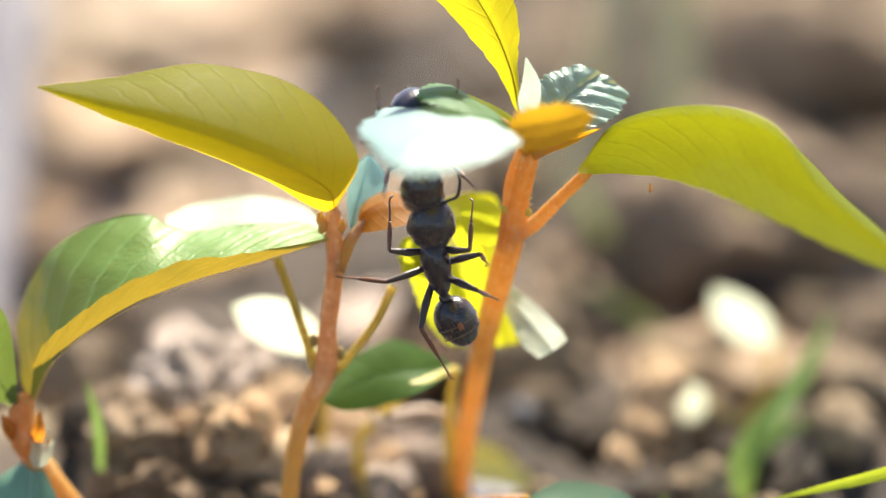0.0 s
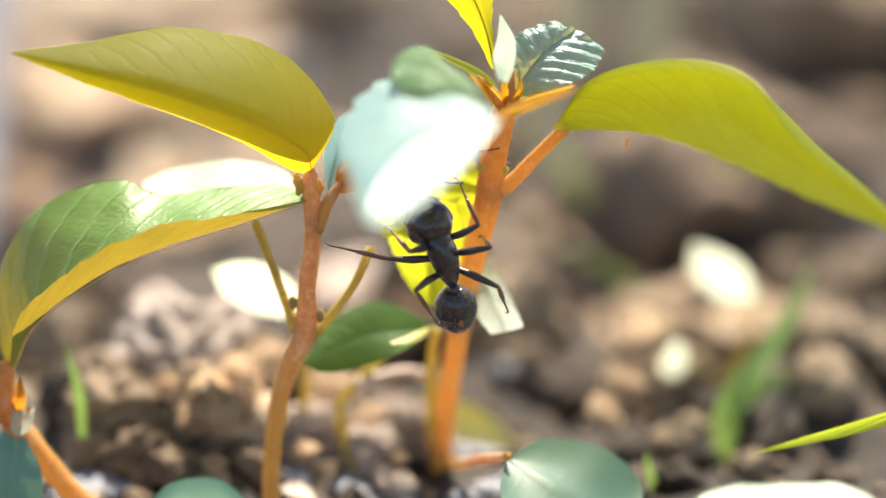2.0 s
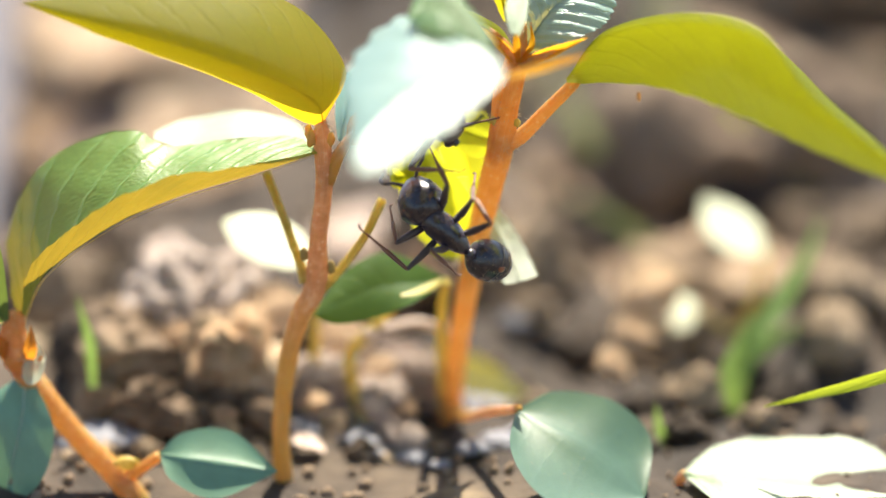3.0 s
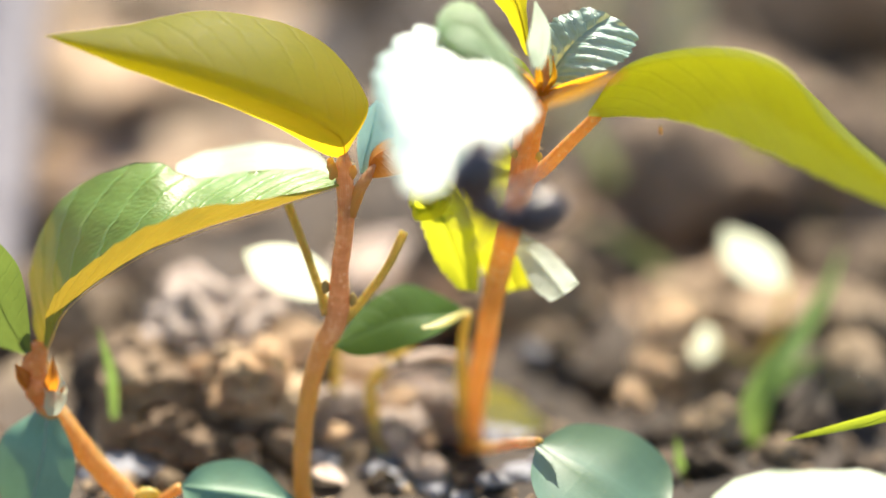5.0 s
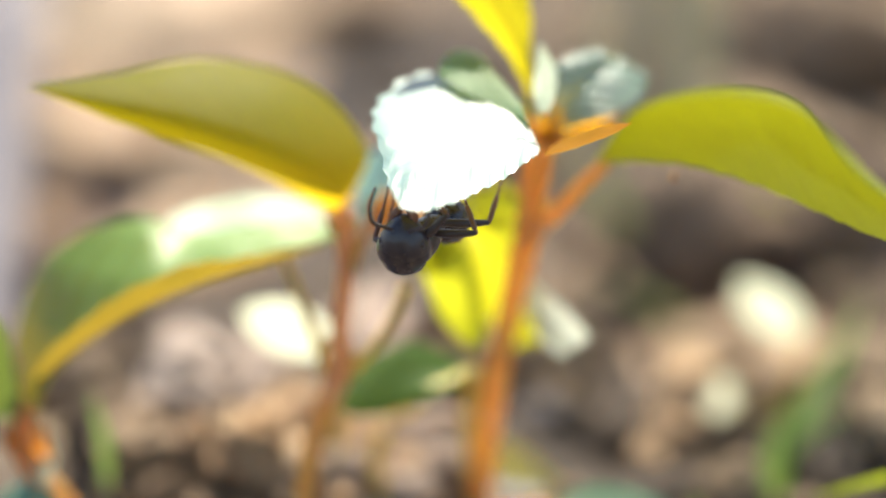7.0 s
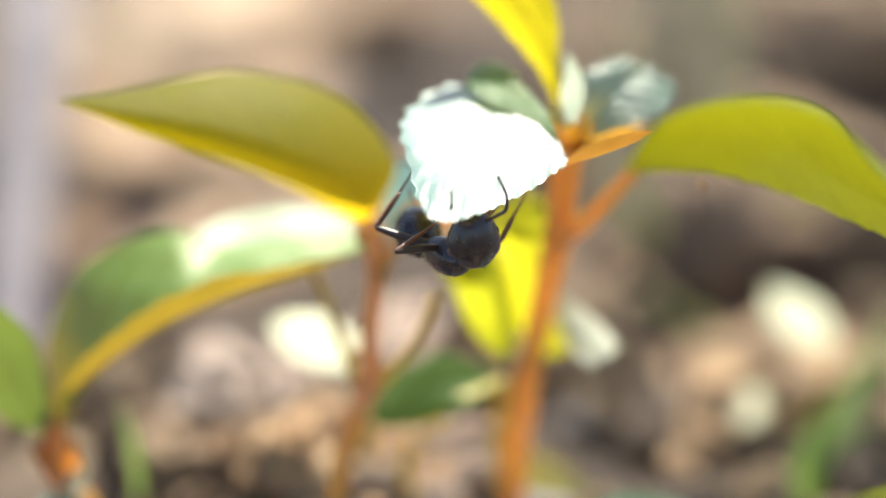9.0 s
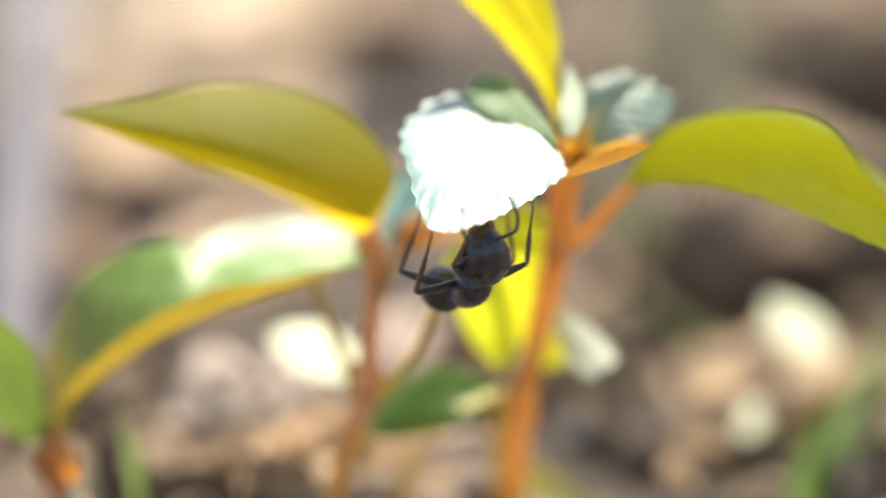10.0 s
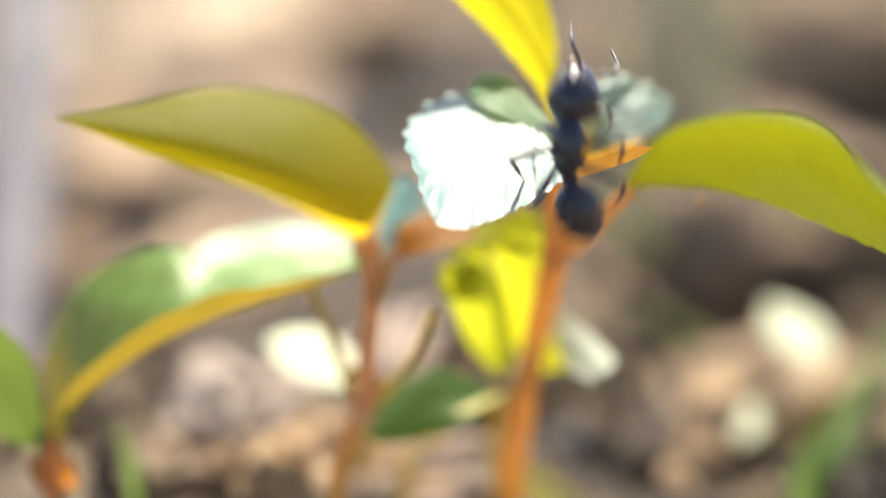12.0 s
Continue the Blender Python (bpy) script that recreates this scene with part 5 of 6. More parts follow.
CLIMBER_ROWS = [
    (0.00, (-2.9, -2.5, 31.0), (-2.6, -3.5, 29.4), (-2.4, -4.0, 27.1), (0, 0.4, -0.9), None),
    (0.50, (-1.7, -3.0, 29.5), (-1.2, -3.5, 27.9), (-0.6, -4.0, 26.2), (0, 0.4, -0.9), None),
    (0.80, (-0.6, -3.0, 28.5), (0.1, -3.5, 26.8), (0.8, -4.0, 24.9), (0, 0.4, -0.9), None),
    (1.00, (-0.8, -3.0, 28.4), (0.1, -3.5, 27.0), (1.0, -4.0, 25.5), (0, 0.4, -0.9), None),
    (1.50, (-1.4, -2.5, 28.1), (-0.5, -3.0, 27.1), (0.6, -3.0, 25.8), (0, 0.4, -0.9), None),
    (2.50, (-1.8, -2.5, 26.1), (-0.9, -2.5, 25.0), (0.4, -2.5, 24.0), (0, 0.4, -0.9), None),
    (2.70, (-2.0, -2.5, 26.0), (-1.1, -2.5, 24.8), (0.2, -2.5, 24.0), (0, 0.4, -0.9), None),
    (4.30, (-3.2, -3.5, 26.3), (-2.3, -4.0, 25.2), (-0.9, -4.5, 23.9), (0, 0.4, -0.9), None),
    (4.50, (-1.5, -5.0, 26.7), (-0.5, -6.0, 25.7), (0.6, -7.0, 24.5), (0.3, -0.4, -0.85), None),
    (4.60, (1.5, -16.5, 28.3), (2.6, -16.0, 25.8), (3.8, -15.0, 23.0), (0.1, -0.8, -0.5), None),
    (4.70, (2.1, -20.5, 26.8), (1.7, -20.0, 23.7), (4.3, -18.5, 23.5), (-0.2, -0.9, -0.2), None),
    (5.00, (0.3, -23.0, 29.5), (1.0, -22.0, 26.4), (4.6, -20.5, 26.0), (-0.3, -0.9, -0.2), None),
    (5.50, (-1.4, -22.5, 30.5), (-0.2, -21.5, 27.2), (2.1, -20.5, 23.6), (-0.3, -0.9, -0.2), None),
    (5.80, (-4.9, -17.0, 29.4), (-2.7, -17.0, 26.0), (0.4, -17.0, 23.8), (-0.4, -0.7, -0.6), None),
    (6.00, (-2.4, -14.0, 24.9), (0.0, -12.9, 23.9), (2.6, -10.3, 24.6), (0, -0.35, -1), (-0.4, -0.3, 0.8)),
    (6.50, (-4.6, -14.0, 25.5), (-2.6, -13.3, 25.4), (-0.6, -10.2, 25.3), (0, -0.35, -1), (-0.1, -0.2, 1)),
    (7.00, (-4.1, -15.5, 25.8), (-3.0, -14.4, 25.7), (-1.7, -11.0, 25.8), (0, -0.35, -1), (0, -0.25, 1)),
    (7.50, (-4.0, -16.5, 25.9), (-4.0, -15.6, 26.6), (-3.9, -11.9, 26.4), (0, -0.35, -1), (0, -0.25, 1)),
    (7.70, (-3.0, -16.0, 25.6), (-3.0, -15.1, 26.3), (-3.2, -11.4, 26.2), (0, -0.35, -1), (0, -0.25, 1)),
    (8.50, (-1.8, -15.0, 26.0), (-3.4, -13.6, 24.8), (-4.6, -10.1, 25.0), (0, -0.35, -1), (0, -0.25, 1)),
    (9.30, (-1.8, -16.5, 27.0), (-3.5, -15.2, 25.5), (-5.4, -12.2, 26.2), (0, -0.35, -1), (0, -0.25, 1)),
    (9.50, (-1.5, -17.0, 26.8), (-3.2, -15.9, 25.5), (-5.3, -12.9, 26.1), (0, -0.35, -1), (0, -0.25, 1)),
    (9.80, (-1.5, -15.0, 26.5), (-3.2, -13.8, 24.7), (-5.0, -10.6, 24.9), (0, -0.35, -1), (0, -0.25, 1)),
    (10.00, (-1.2, -15.0, 26.3), (-2.1, -13.4, 23.7), (-3.7, -10.2, 22.9), (0, -0.35, -1), (0, -0.25, 1)),
    (10.20, (1.0, -15.0, 26.9), (-0.1, -13.4, 24.4), (-2.5, -10.6, 24.6), (0, -0.35, -1), (0.2, -0.2, 1)),
    (10.40, (-0.1, -15.5, 26.8), (-1.0, -13.5, 25.2), (-1.9, -9.9, 25.2), (0, -0.35, -1), (0, -0.25, 1)),
    (10.50, (-0.5, -16.0, 26.5), (-0.7, -15.1, 27.0), (-1.0, -11.4, 26.7), (0, -0.35, -1), (-0.05, -0.25, 1)),
    (10.70, (-1.1, -16.0, 25.2), (-1.2, -14.4, 26.9), (-1.4, -10.7, 26.6), (0, -0.35, -1), (0, -0.5, 0.8)),
    (10.90, (-2.9, -14.5, 26.0), (-1.3, -12.8, 25.8), (0.7, -9.7, 25.9), (0, -0.35, -1), (-0.4, -0.3, 0.8)),
    (11.00, (-4.9, -14.0, 25.9), (-2.4, -13.4, 25.9), (0.9, -12.0, 26.8), (0, -0.35, -1), (-0.6, -0.2, 0.7)),
    (11.10, (-6.0, -14.0, 25.8), (-3.2, -13.4, 25.5), (0.5, -13.1, 26.9), (0, -0.35, -1), (-0.5, -0.2, 0.8)),
    (11.20, (-6.3, -14.0, 26.5), (-4.2, -12.9, 25.7), (-1.2, -10.8, 26.0), (0, -0.35, -1), (-0.3, -0.2, 0.9)),
    (11.30, (-5.7, -14.8, 26.3), (-3.6, -14.2, 25.7), (-1.3, -11.3, 25.7), (0, -0.35, -1), (-0.2, -0.2, 0.9)),
    (11.40, (-4.1, -15.5, 25.7), (-3.5, -14.6, 26.4), (-2.9, -11.0, 25.9), (0, -0.35, -1), (0, -0.25, 1)),
    (11.50, (-2.0, -16.5, 25.8), (-2.7, -15.0, 26.3), (-3.8, -11.5, 25.9), (0, -0.35, -1), (0.1, -0.6, 0.8)),
    (11.60, (1.2, -15.0, 24.7), (-0.9, -12.6, 24.8), (-3.3, -10.0, 25.8), (0, -0.35, -1), (0.7, -0.4, 0.1)),
    (11.70, (4.1, -14.0, 26.0), (1.3, -14.0, 25.2), (-2.9, -13.0, 26.5), (0, -0.35, -1), None),
    (11.80, (5.0, -14.0, 28.6), (2.6, -14.0, 26.4), (-0.4, -13.5, 25.2), (0.3, -0.6, -0.6), None),
    (11.90, (6.4, -13.5, 30.7), (5.4, -14.0, 28.2), (1.9, -14.0, 25.6), (0.5, -0.8, -0.2), None),
    (12.00, (4.1, -13.0, 34.9), (3.8, -14.0, 32.4), (4.2, -14.5, 29.2), (0.5, -0.8, 0.1), None),
]
# time; place on which the photographer has focused (mm)
FOCUS_ROWS = [
    (0.00, (-1.1, -3.0, 20.7)),
    (2.70, (-0.2, -3.0, 16.2)),
    (4.30, (-1.2, -2.0, 17.5)),
    (5.00, (-1.8, -2.0, 18.2)),
    (5.30, (-1.1, -4.0, 19.2)),
    (5.50, (-0.6, -6.0, 20.1)),
    (5.80, (-0.3, -9.0, 21.3)),
    (6.00, (-0.2, -12.5, 22.6)),
    (6.50, (-0.9, -14.5, 25.8)),
    (9.50, (-3.5, -15.0, 26.0)),
    (11.50, (-3.1, -15.0, 26.5)),
    (12.00, (-3.4, -13.5, 26.5)),
]
# time; six foot places (mm): front left, front right, middle left, middle right, hind left, hind right
VISITOR_FEET = [
    (0.00, (-4.6, -2.0, 25.5), (0.7, -2.0, 25.4), (-8.3, -1.0, 19.7), (1.8, 0.0, 20.3), (-0.3, -3.0, 13.2), (2.6, -1.0, 18.2)),
    (1.00, (-3.8, -2.0, 22.9), (2.5, -2.0, 24.4), (-8.3, -1.0, 19.5), (3.3, 0.0, 18.1), (-0.6, -3.0, 14.7), (2.8, -1.0, 17.6)),
    (2.00, (-3.4, -2.0, 20.8), (1.1, -2.0, 24.1), (-8.5, -1.0, 19.4), (2.8, 0.0, 19.5), (0.1, -3.0, 14.1), (4.6, -1.0, 14.4)),
    (2.70, (-3.7, -2.0, 20.0), (-0.3, -2.0, 23.3), (-6.6, -3.0, 19.1), (2.9, -0.0, 19.5), (-0.2, -3.0, 13.4), (4.3, -1.0, 14.4)),
    (4.30, (-1.8, -3.4, 18.3), (-4.9, -5.3, 22.0), (1.8, -3.9, 19.1), (-3.1, -6.8, 24.8), (4.2, -5.7, 21.7), (0.5, -7.8, 25.9)),
    (4.50, (-1.7, -4.5, 18.5), (-4.9, -6.3, 22.1), (1.9, -5.0, 19.4), (-3.2, -7.7, 25.0), (4.2, -6.7, 22.1), (0.4, -8.8, 26.3)),
    (4.60, (-2.5, -7.0, 14.0), (-5.7, -8.8, 17.7), (1.0, -6.9, 15.0), (-3.9, -9.7, 20.7), (3.4, -8.0, 17.9), (-0.2, -10.1, 22.2)),
    (4.80, (-8.1, -18.3, -0.9), (-10.6, -14.5, 1.7), (-4.6, -18.7, 0.2), (-8.4, -12.9, 4.2), (-2.1, -17.6, 3.0), (-4.9, -13.2, 5.9)),
    (4.95, (-13.6, -23.2, -0.9), (-13.6, -18.1, 0.1), (-10.2, -24.6, -1.3), (-10.2, -16.7, 0.2), (-6.4, -23.6, -1.1), (-6.4, -17.7, 0.1)),
    (12.00, (-13.6, -23.2, -0.9), (-13.6, -18.1, 0.1), (-10.2, -24.6, -1.3), (-10.2, -16.7, 0.2), (-6.4, -23.6, -1.1), (-6.4, -17.7, 0.1)),
]
CLIMBER_FEET = [
    (0.00, (-0.3, -3.3, 33.5), (-5.4, -4.1, 33.1), (1.5, -4.5, 30.5), (-6.4, -5.7, 29.9), (1.0, -5.9, 26.9), (-4.9, -6.8, 26.5)),
    (0.50, (0.5, -2.8, 32.3), (-4.1, -5.0, 31.3), (2.9, -3.3, 29.5), (-4.2, -6.7, 28.0), (3.2, -4.7, 25.9), (-2.1, -7.2, 24.7)),
    (0.80, (1.6, -2.7, 31.2), (-2.8, -5.2, 30.1), (4.1, -3.0, 28.5), (-2.7, -6.9, 26.8), (4.6, -4.4, 24.9), (-0.5, -7.3, 23.6)),
    (1.00, (1.0, -2.2, 31.5), (-3.0, -5.2, 30.1), (3.8, -2.5, 29.1), (-2.3, -7.2, 27.1), (4.9, -4.1, 25.7), (0.3, -7.6, 24.2)),
    (1.50, (-0.5, -1.5, 31.6), (-3.5, -5.3, 29.9), (2.6, -1.2, 29.6), (-2.1, -7.1, 27.0), (4.4, -2.5, 26.4), (0.9, -7.0, 24.4)),
    (2.50, (-1.6, -1.1, 29.5), (-3.5, -5.6, 27.5), (1.5, -0.0, 27.8), (-1.4, -6.8, 24.8), (3.8, -0.8, 24.7), (1.6, -5.9, 22.4)),
    (2.70, (-1.9, -1.1, 29.2), (-3.7, -5.6, 27.3), (1.2, -0.0, 27.6), (-1.6, -6.9, 24.5), (3.6, -0.8, 24.5), (1.4, -5.9, 22.3)),
    (4.30, (-2.2, -2.2, 29.5), (-5.6, -5.8, 27.9), (0.9, -2.4, 27.7), (-4.3, -7.9, 25.2), (2.7, -4.1, 24.6), (-1.2, -8.2, 22.8)),
    (4.50, (-0.3, -2.3, 28.6), (-3.2, -6.5, 29.5), (2.7, -3.1, 26.5), (-1.9, -9.5, 27.9), (4.3, -6.0, 24.3), (0.8, -10.8, 25.4)),
    (4.60, (-1.1, -14.7, 28.3), (3.6, -15.3, 30.2), (-1.1, -13.6, 24.9), (6.2, -14.5, 27.8), (1.3, -12.8, 21.9), (6.8, -13.5, 24.1)),
    (5.50, (-4.9, -16.2, 27.8), (0.1, -16.2, 29.8), (-1.9, -15.2, 21.0), (2.9, -15.2, 26.4), (-2.0, -15.2, 20.7), (4.3, -15.2, 24.8)),
    (6.00, (-3.3, -10.0, 25.8), (-4.3, -12.0, 26.7), (-1.3, -9.0, 25.5), (-0.9, -13.0, 27.2), (2.1, -9.0, 26.8), (3.9, -12.0, 28.2)),
    (6.50, (-5.2, -10.0, 28.0), (-5.2, -13.0, 29.1), (-3.7, -9.0, 26.8), (-2.7, -13.0, 28.7), (1.1, -8.0, 28.0), (3.0, -9.6, 29.3)),
    (7.50, (-4.6, -13.0, 29.0), (-1.7, -13.0, 28.1), (-5.5, -11.0, 29.8), (0.7, -11.0, 28.2), (-5.6, -8.0, 28.6), (0.5, -8.0, 27.3)),
    (9.50, (1.0, -13.0, 28.6), (1.7, -10.0, 28.1), (-3.0, -14.0, 27.8), (-3.7, -9.0, 26.8), (-4.8, -12.1, 30.4), (-7.6, -9.0, 27.6)),
    (10.50, (-3.0, -16.0, 28.6), (1.6, -14.0, 29.1), (-4.8, -11.0, 27.5), (3.6, -7.6, 30.1), (-4.1, -7.0, 26.3), (2.0, -7.0, 27.4)),
    (11.20, (-6.1, -10.0, 28.8), (-5.7, -13.0, 29.9), (-4.7, -9.0, 28.6), (-1.4, -12.5, 29.7), (-1.8, -8.0, 29.0), (1.7, -10.7, 29.5)),
    (11.70, (3.3, -13.0, 29.7), (4.2, -10.0, 29.6), (0.2, -13.0, 28.4), (0.5, -9.0, 27.4), (-3.7, -12.0, 29.6), (-4.9, -9.0, 29.2)),
    (12.00, (1.7, -6.4, 31.1), (6.4, -9.0, 32.3), (1.5, -11.7, 29.6), (6.7, -9.0, 29.9), (1.6, -12.0, 28.4), (6.4, -10.0, 27.7)),
]
# time; base, tip and outer margin of the sunlit leaf (mm), degrees by which its lower half folds
LEAF_ROWS = [
    (0.00, (2.8, -7.5, 31.2), (-4.1, -19.5, 31.4), (-5.7, -11.4, 32.1), 0),
    (0.30, (2.3, -8.1, 32.1), (-5.3, -19.5, 30.6), (-6.3, -11.4, 31.5), 0),
    (0.50, (2.5, -8.1, 31.8), (-5.7, -18.9, 29.2), (-6.4, -10.9, 31.1), 0),
    (1.00, (2.7, -9.2, 31.6), (-4.6, -20.4, 28.3), (-5.9, -12.5, 30.5), 0),
    (1.50, (3.0, -11.2, 31.4), (-3.0, -22.6, 26.6), (-5.0, -14.9, 28.7), 4),
    (2.00, (2.8, -12.5, 31.2), (-4.2, -23.5, 26.8), (-5.6, -15.8, 29.1), 4),
    (2.50, (2.9, -12.6, 31.1), (-4.5, -23.2, 26.1), (-5.7, -15.5, 28.9), 4),
    (2.70, (2.7, -12.8, 31.2), (-5.6, -22.8, 26.5), (-6.1, -15.1, 29.3), 4),
    (4.30, (2.7, -13.0, 32.4), (-5.3, -23.9, 29.2), (-6.0, -16.2, 32.0), 4),
    (4.50, (2.7, -13.0, 32.2), (-5.1, -24.1, 29.5), (-6.0, -16.4, 32.2), 4),
    (5.00, (3.2, -10.7, 31.2), (-4.3, -21.9, 27.8), (-5.3, -14.4, 31.2), 0),
    (5.50, (3.9, -8.1, 30.0), (-3.2, -19.8, 27.6), (-4.5, -12.1, 30.6), 0),
    (6.00, (3.7, -7.5, 30.1), (-4.0, -18.7, 28.1), (-4.9, -11.0, 30.7), 0),
    (6.50, (3.2, -7.5, 30.5), (-4.6, -18.8, 28.8), (-5.4, -11.0, 31.4), 0),
    (7.50, (3.1, -7.5, 30.7), (-4.6, -18.8, 29.0), (-5.4, -11.0, 31.5), 0),
    (9.50, (3.1, -7.5, 30.6), (-4.7, -18.8, 29.0), (-5.4, -11.0, 31.5), 0),
    (10.50, (3.2, -7.5, 30.9), (-4.5, -18.8, 29.3), (-5.3, -11.0, 31.8), 0),
    (11.50, (3.4, -7.5, 30.7), (-4.4, -18.8, 29.1), (-5.2, -10.9, 31.6), 0),
    (12.00, (3.5, -7.4, 31.0), (-4.0, -18.9, 29.6), (-4.9, -11.1, 32.0), 0),
]

# time; base of the turned half (mm), the way it points, the way across it
TURNED_ROWS = [
    (0.00, (2.9, -8.0, 30.9), (0.95, -0.16, 0.25), (-0.14, 0.51, 0.85)),
    (0.50, (2.6, -8.0, 30.6), (0.96, -0.17, 0.20), (0.03, 0.84, 0.54)),
    (1.00, (3.3, -8.0, 30.2), (0.94, -0.18, 0.28), (0.10, 0.96, 0.28)),
    (1.50, (3.3, -8.0, 29.7), (0.93, -0.19, 0.31), (0.16, 0.98, 0.12)),
    (2.00, (3.6, -8.0, 29.4), (0.91, -0.21, 0.36), (0.20, 0.98, 0.08)),
    (2.50, (3.4, -8.0, 28.6), (0.94, -0.23, 0.27), (0.23, 0.97, 0.03)),
    (2.70, (3.3, -8.0, 28.6), (0.93, -0.23, 0.28), (0.23, 0.97, 0.02)),
    (4.30, (4.4, -9.0, 29.5), (0.88, -0.22, 0.42), (0.19, 0.97, 0.11)),
    (4.50, (4.4, -9.0, 29.6), (0.88, -0.23, 0.42), (0.20, 0.97, 0.11)),
    (5.00, (4.5, -9.0, 29.5), (0.88, -0.23, 0.41), (0.21, 0.97, 0.07)),
    (5.50, (4.8, -9.0, 29.2), (0.95, -0.24, 0.18), (0.25, 0.97, -0.00)),
    (6.00, (4.6, -9.5, 29.2), (0.84, -0.32, 0.43), (0.30, 0.95, 0.12)),
    (6.50, (4.8, -9.5, 29.2), (0.85, -0.33, 0.40), (0.30, 0.94, 0.14)),
    (7.50, (3.6, -9.5, 29.7), (0.89, -0.30, 0.34), (0.26, 0.95, 0.15)),
    (9.50, (3.7, -9.5, 29.6), (0.89, -0.30, 0.36), (0.26, 0.95, 0.16)),
    (10.00, (3.7, -9.5, 29.6), (0.89, -0.29, 0.36), (0.25, 0.95, 0.16)),
    (10.50, (3.7, -9.5, 29.6), (0.89, -0.30, 0.36), (0.25, 0.95, 0.16)),
    (11.00, (3.8, -9.5, 29.6), (0.89, -0.30, 0.35), (0.26, 0.95, 0.16)),
    (11.50, (3.8, -9.5, 29.6), (0.89, -0.29, 0.35), (0.25, 0.95, 0.16)),
    (12.00, (3.9, -9.5, 29.7), (0.89, -0.30, 0.35), (0.26, 0.95, 0.16)),
]


def axes(forward, up, origin):
    """A pose with +Y along forward and +Z near up."""
    f = Vector(forward).normalized()
    r = f.cross(Vector(up)).normalized()
    u = r.cross(f)
    m = Matrix((r, f, u)).transposed().to_4x4()
    m.translation = origin
    return m


def feet_at(t, foot_rows):
    for (ta, *fa), (tb, *fb) in zip(foot_rows, foot_rows[1:]):
        if t <= tb:
            k = max(0.0, (t - ta) / (tb - ta))
            k = k * k * (3 - 2 * k)
            return [Vector(p).lerp(Vector(q), k) for p, q in zip(fa, fb)]
    return [Vector(p) for p in foot_rows[-1][1:]]


def bend_leg(i, foot):
    """Thigh and shin poses (mm, in the ant's space) that bring the foot to its place, the knee raised outwards."""
    hip, L, S = Vector(HIPS[i]), THIGH[i], SHIN[i]
    d = foot - hip
    reach = min(max(d.length, abs(S - L) + 0.3), (L + S) * 0.985)
    way = d.normalized()
    cosa = (L * L + reach * reach - S * S) / (2 * L * reach)
    a = math.acos(min(1, max(-1, cosa)))
    out = Vector((-1 if i % 2 == 0 else 1, 0.5 - 0.5 * (i // 2), 0.35 if i < 4 else 1.1))
    side = (out - way * out.dot(way)).normalized()
    knee = hip + way * (L * math.cos(a)) + side * (L * math.sin(a))
    end = hip + way * reach
    thigh = axes(knee - hip, side, hip)
    shin = axes(end - knee, side, knee)
    return thigh, thigh.inverted() @ shin


def metres(m):
    m = m.copy()
    m.translation = m.translation * MM
    return m


def near(v, most):
    """The same way, shortened to the slack of a joint."""
    return v * min(1.0, most / max(v.length, 1e-6))


def move_ant(made, body_rows, foot_rows):
    ant, head, gaster, legs = made
    ant_rows, head_rows, tail_rows = [], [], []
    leg_rows = [([], []) for _ in range(6)]
    for t, h, c, g, back, nod in body_rows:
        h, c, g = Vector(h), Vector(c), Vector(g)
        if nod:
            nod = Vector(nod).normalized()
            h = h - nod * 1.5
        body = axes((h - c).normalized() + (c - g).normalized(), back, c)
        inv = body.inverted()
        ant_rows.append((t, metres(body)))
        face = inv.to_3x3() @ nod if nod else inv @ h - HEAD_JOINT
        neck = HEAD_JOINT + near(inv @ h - HEAD_JOINT, 1.3) if nod else HEAD_JOINT
        head_rows.append((t, metres(axes(face, (0, 0.8, 0.6) if nod else (0, 0, 1), neck))))
        tail_rows.append((t, metres(axes(TAIL_JOINT - inv @ g, (0, 0, 1), TAIL_JOINT))))
        for i, f in enumerate(feet_at(t, foot_rows)):
            th, sh = bend_leg(i, inv @ f)
            leg_rows[i][0].append((t, metres(th)))
            leg_rows[i][1].append((t, metres(sh)))
    walk(ant, ant_rows)
    walk(head, head_rows)
    walk(gaster, tail_rows)
    for (th, sh), (ra, rb) in zip(legs, leg_rows):
        walk(th, ra)
        walk(sh, rb)


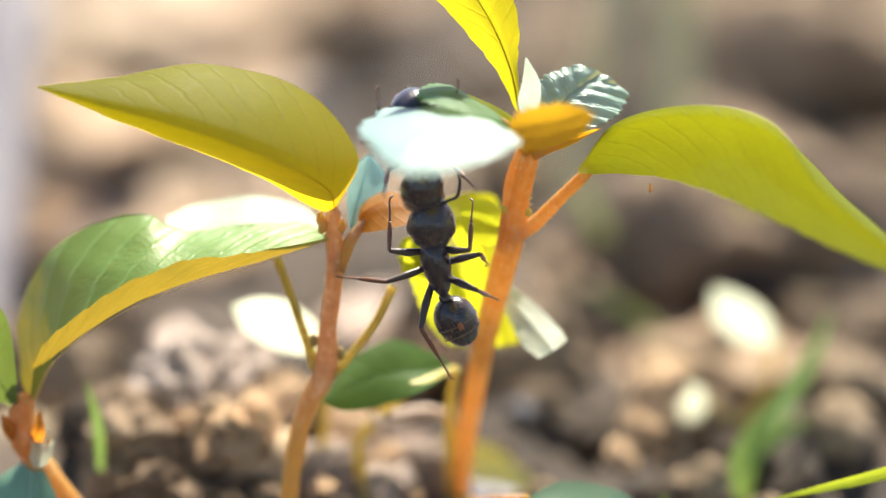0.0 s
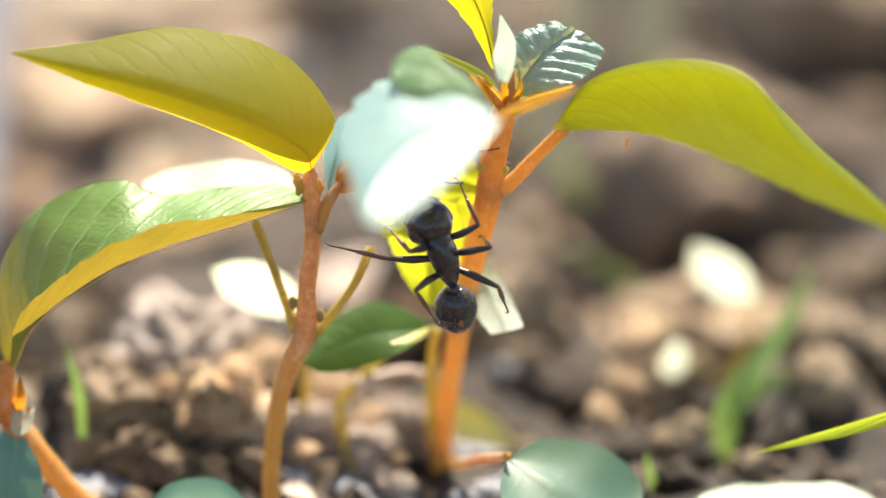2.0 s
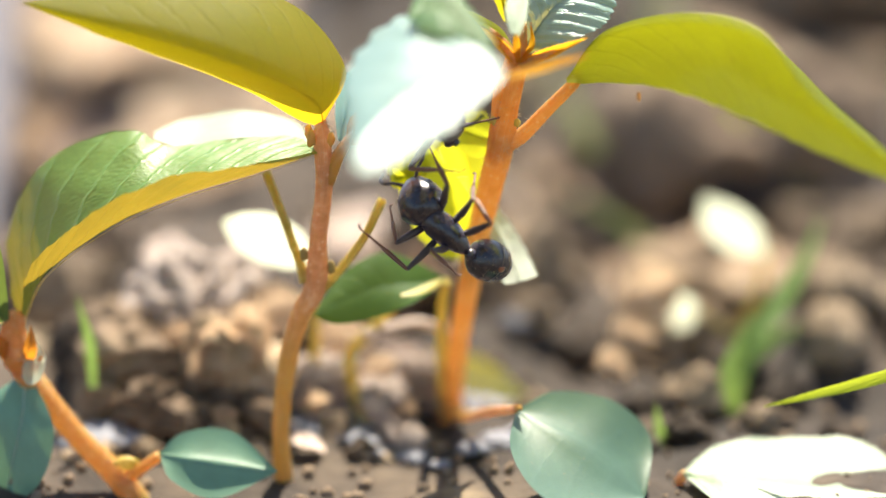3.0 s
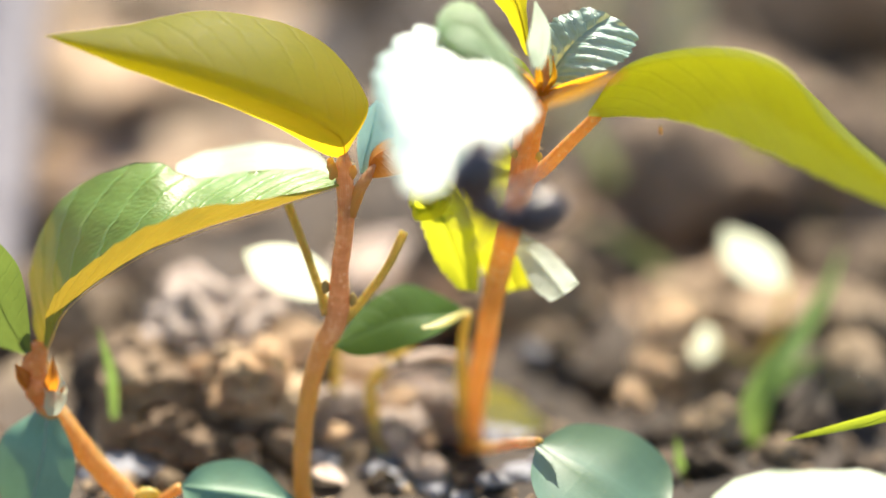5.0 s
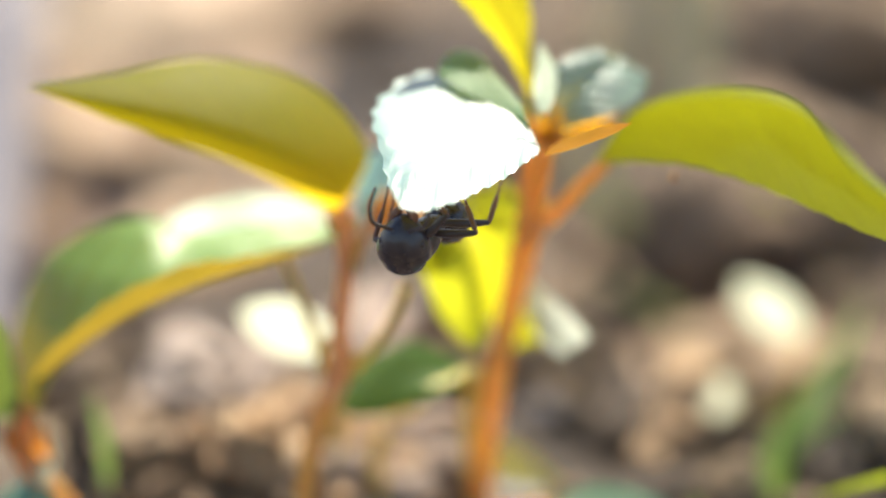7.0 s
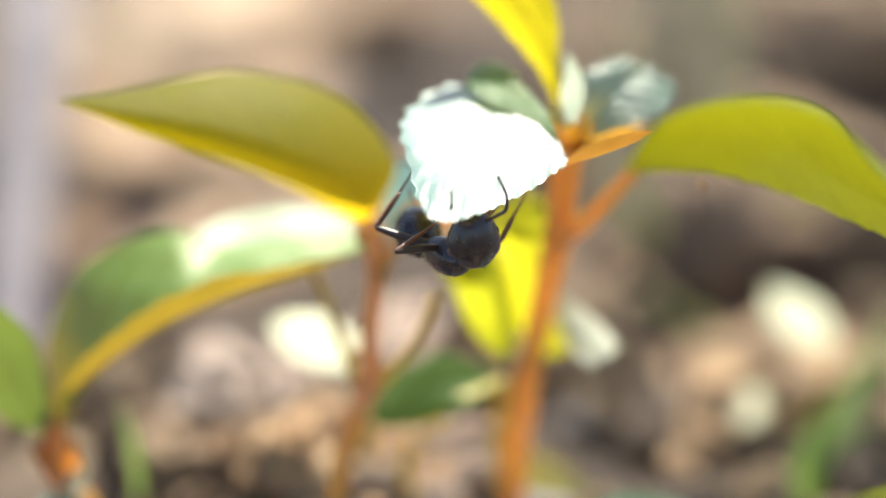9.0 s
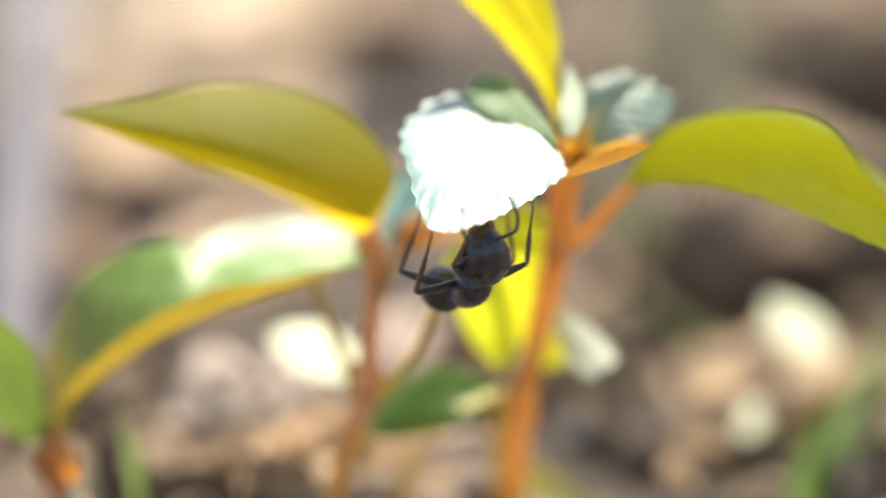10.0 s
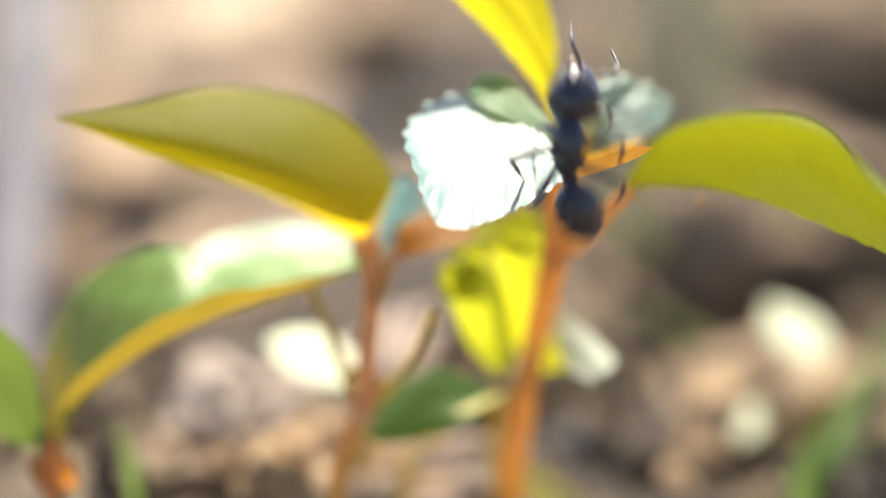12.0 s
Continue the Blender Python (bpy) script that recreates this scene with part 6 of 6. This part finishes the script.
def leaf_pose(t):
    """The sunlit leaf's pose in its plant's space at t seconds."""
    k = next((i for i, r in enumerate(LEAF_ROWS[1:]) if t <= r[0]), len(LEAF_ROWS) - 2)
    lo, hi = LEAF_ROWS[k], LEAF_ROWS[k + 1]
    f = (t - lo[0]) / (hi[0] - lo[0])
    b, tip, edge = (Vector(p).lerp(Vector(q), f) for p, q in zip(lo[1:4], hi[1:4]))
    x = (tip - b).normalized()
    z = x.cross(edge - b).normalized()
    m = Matrix((x, z.cross(x), z)).transposed().to_4x4()
    m.translation = b * MM - BASE[ORANGE_PLANT]
    return m


def motions():
    move_ant(VISITOR, VISITOR_ROWS, VISITOR_FEET)
    move_ant(CLIMBER, CLIMBER_ROWS, CLIMBER_FEET)
    walk(FOCUS, [(t, pose(*(Vector(p) * MM))) for t, p in FOCUS_ROWS])
    home = BASE[PINK_PLANT]
    sag = Matrix.Translation(Vector((-3.5, 2.2, 21.5)) * MM - home)
    walk(DROOPING, [(t, sag @ pose(0, 0, 0, 0, d, 0) @ sag.inverted()) for t, d in ((0, 0), (0.4, 0), (0.8, 5), (2.7, 5), (4.2, 0), (12, 0))])
    sag = Matrix.Translation(Vector((2.7, 5.5, 17.3)) * MM - home)
    tip = next(o for o in DROOPING.children if o.name.startswith("leaf_tip"))
    walk(tip, [(t, sag @ pose(0, 0, 0, 0, d, 0) @ sag.inverted()) for t, d in ((0, 0), (0.4, 0), (0.8, 16), (2.7, 16), (4.2, 0), (12, 0))])
    home = BASE[ORANGE_PLANT]
    walk(SUN_LEAF, [(r[0], leaf_pose(r[0])) for r in LEAF_ROWS])
    folds = [(r[0], pose(0, 0, 0, r[4], 0, 0)) for r in LEAF_ROWS]
    rows = []
    for t, b, x, y in TURNED_ROWS:
        x, y = Vector(x).normalized(), Vector(y)
        z = x.cross(y).normalized()
        m = Matrix((x, z.cross(x), z)).transposed().to_4x4()
        m.translation = Vector(b) * MM - home
        rows.append((t, leaf_pose(t).inverted() @ m))
    walk(TURNED_HALF, rows)
    walk(next(o for o in SUN_LEAF.children if o.name.startswith("leaf_half")), folds)


motions()
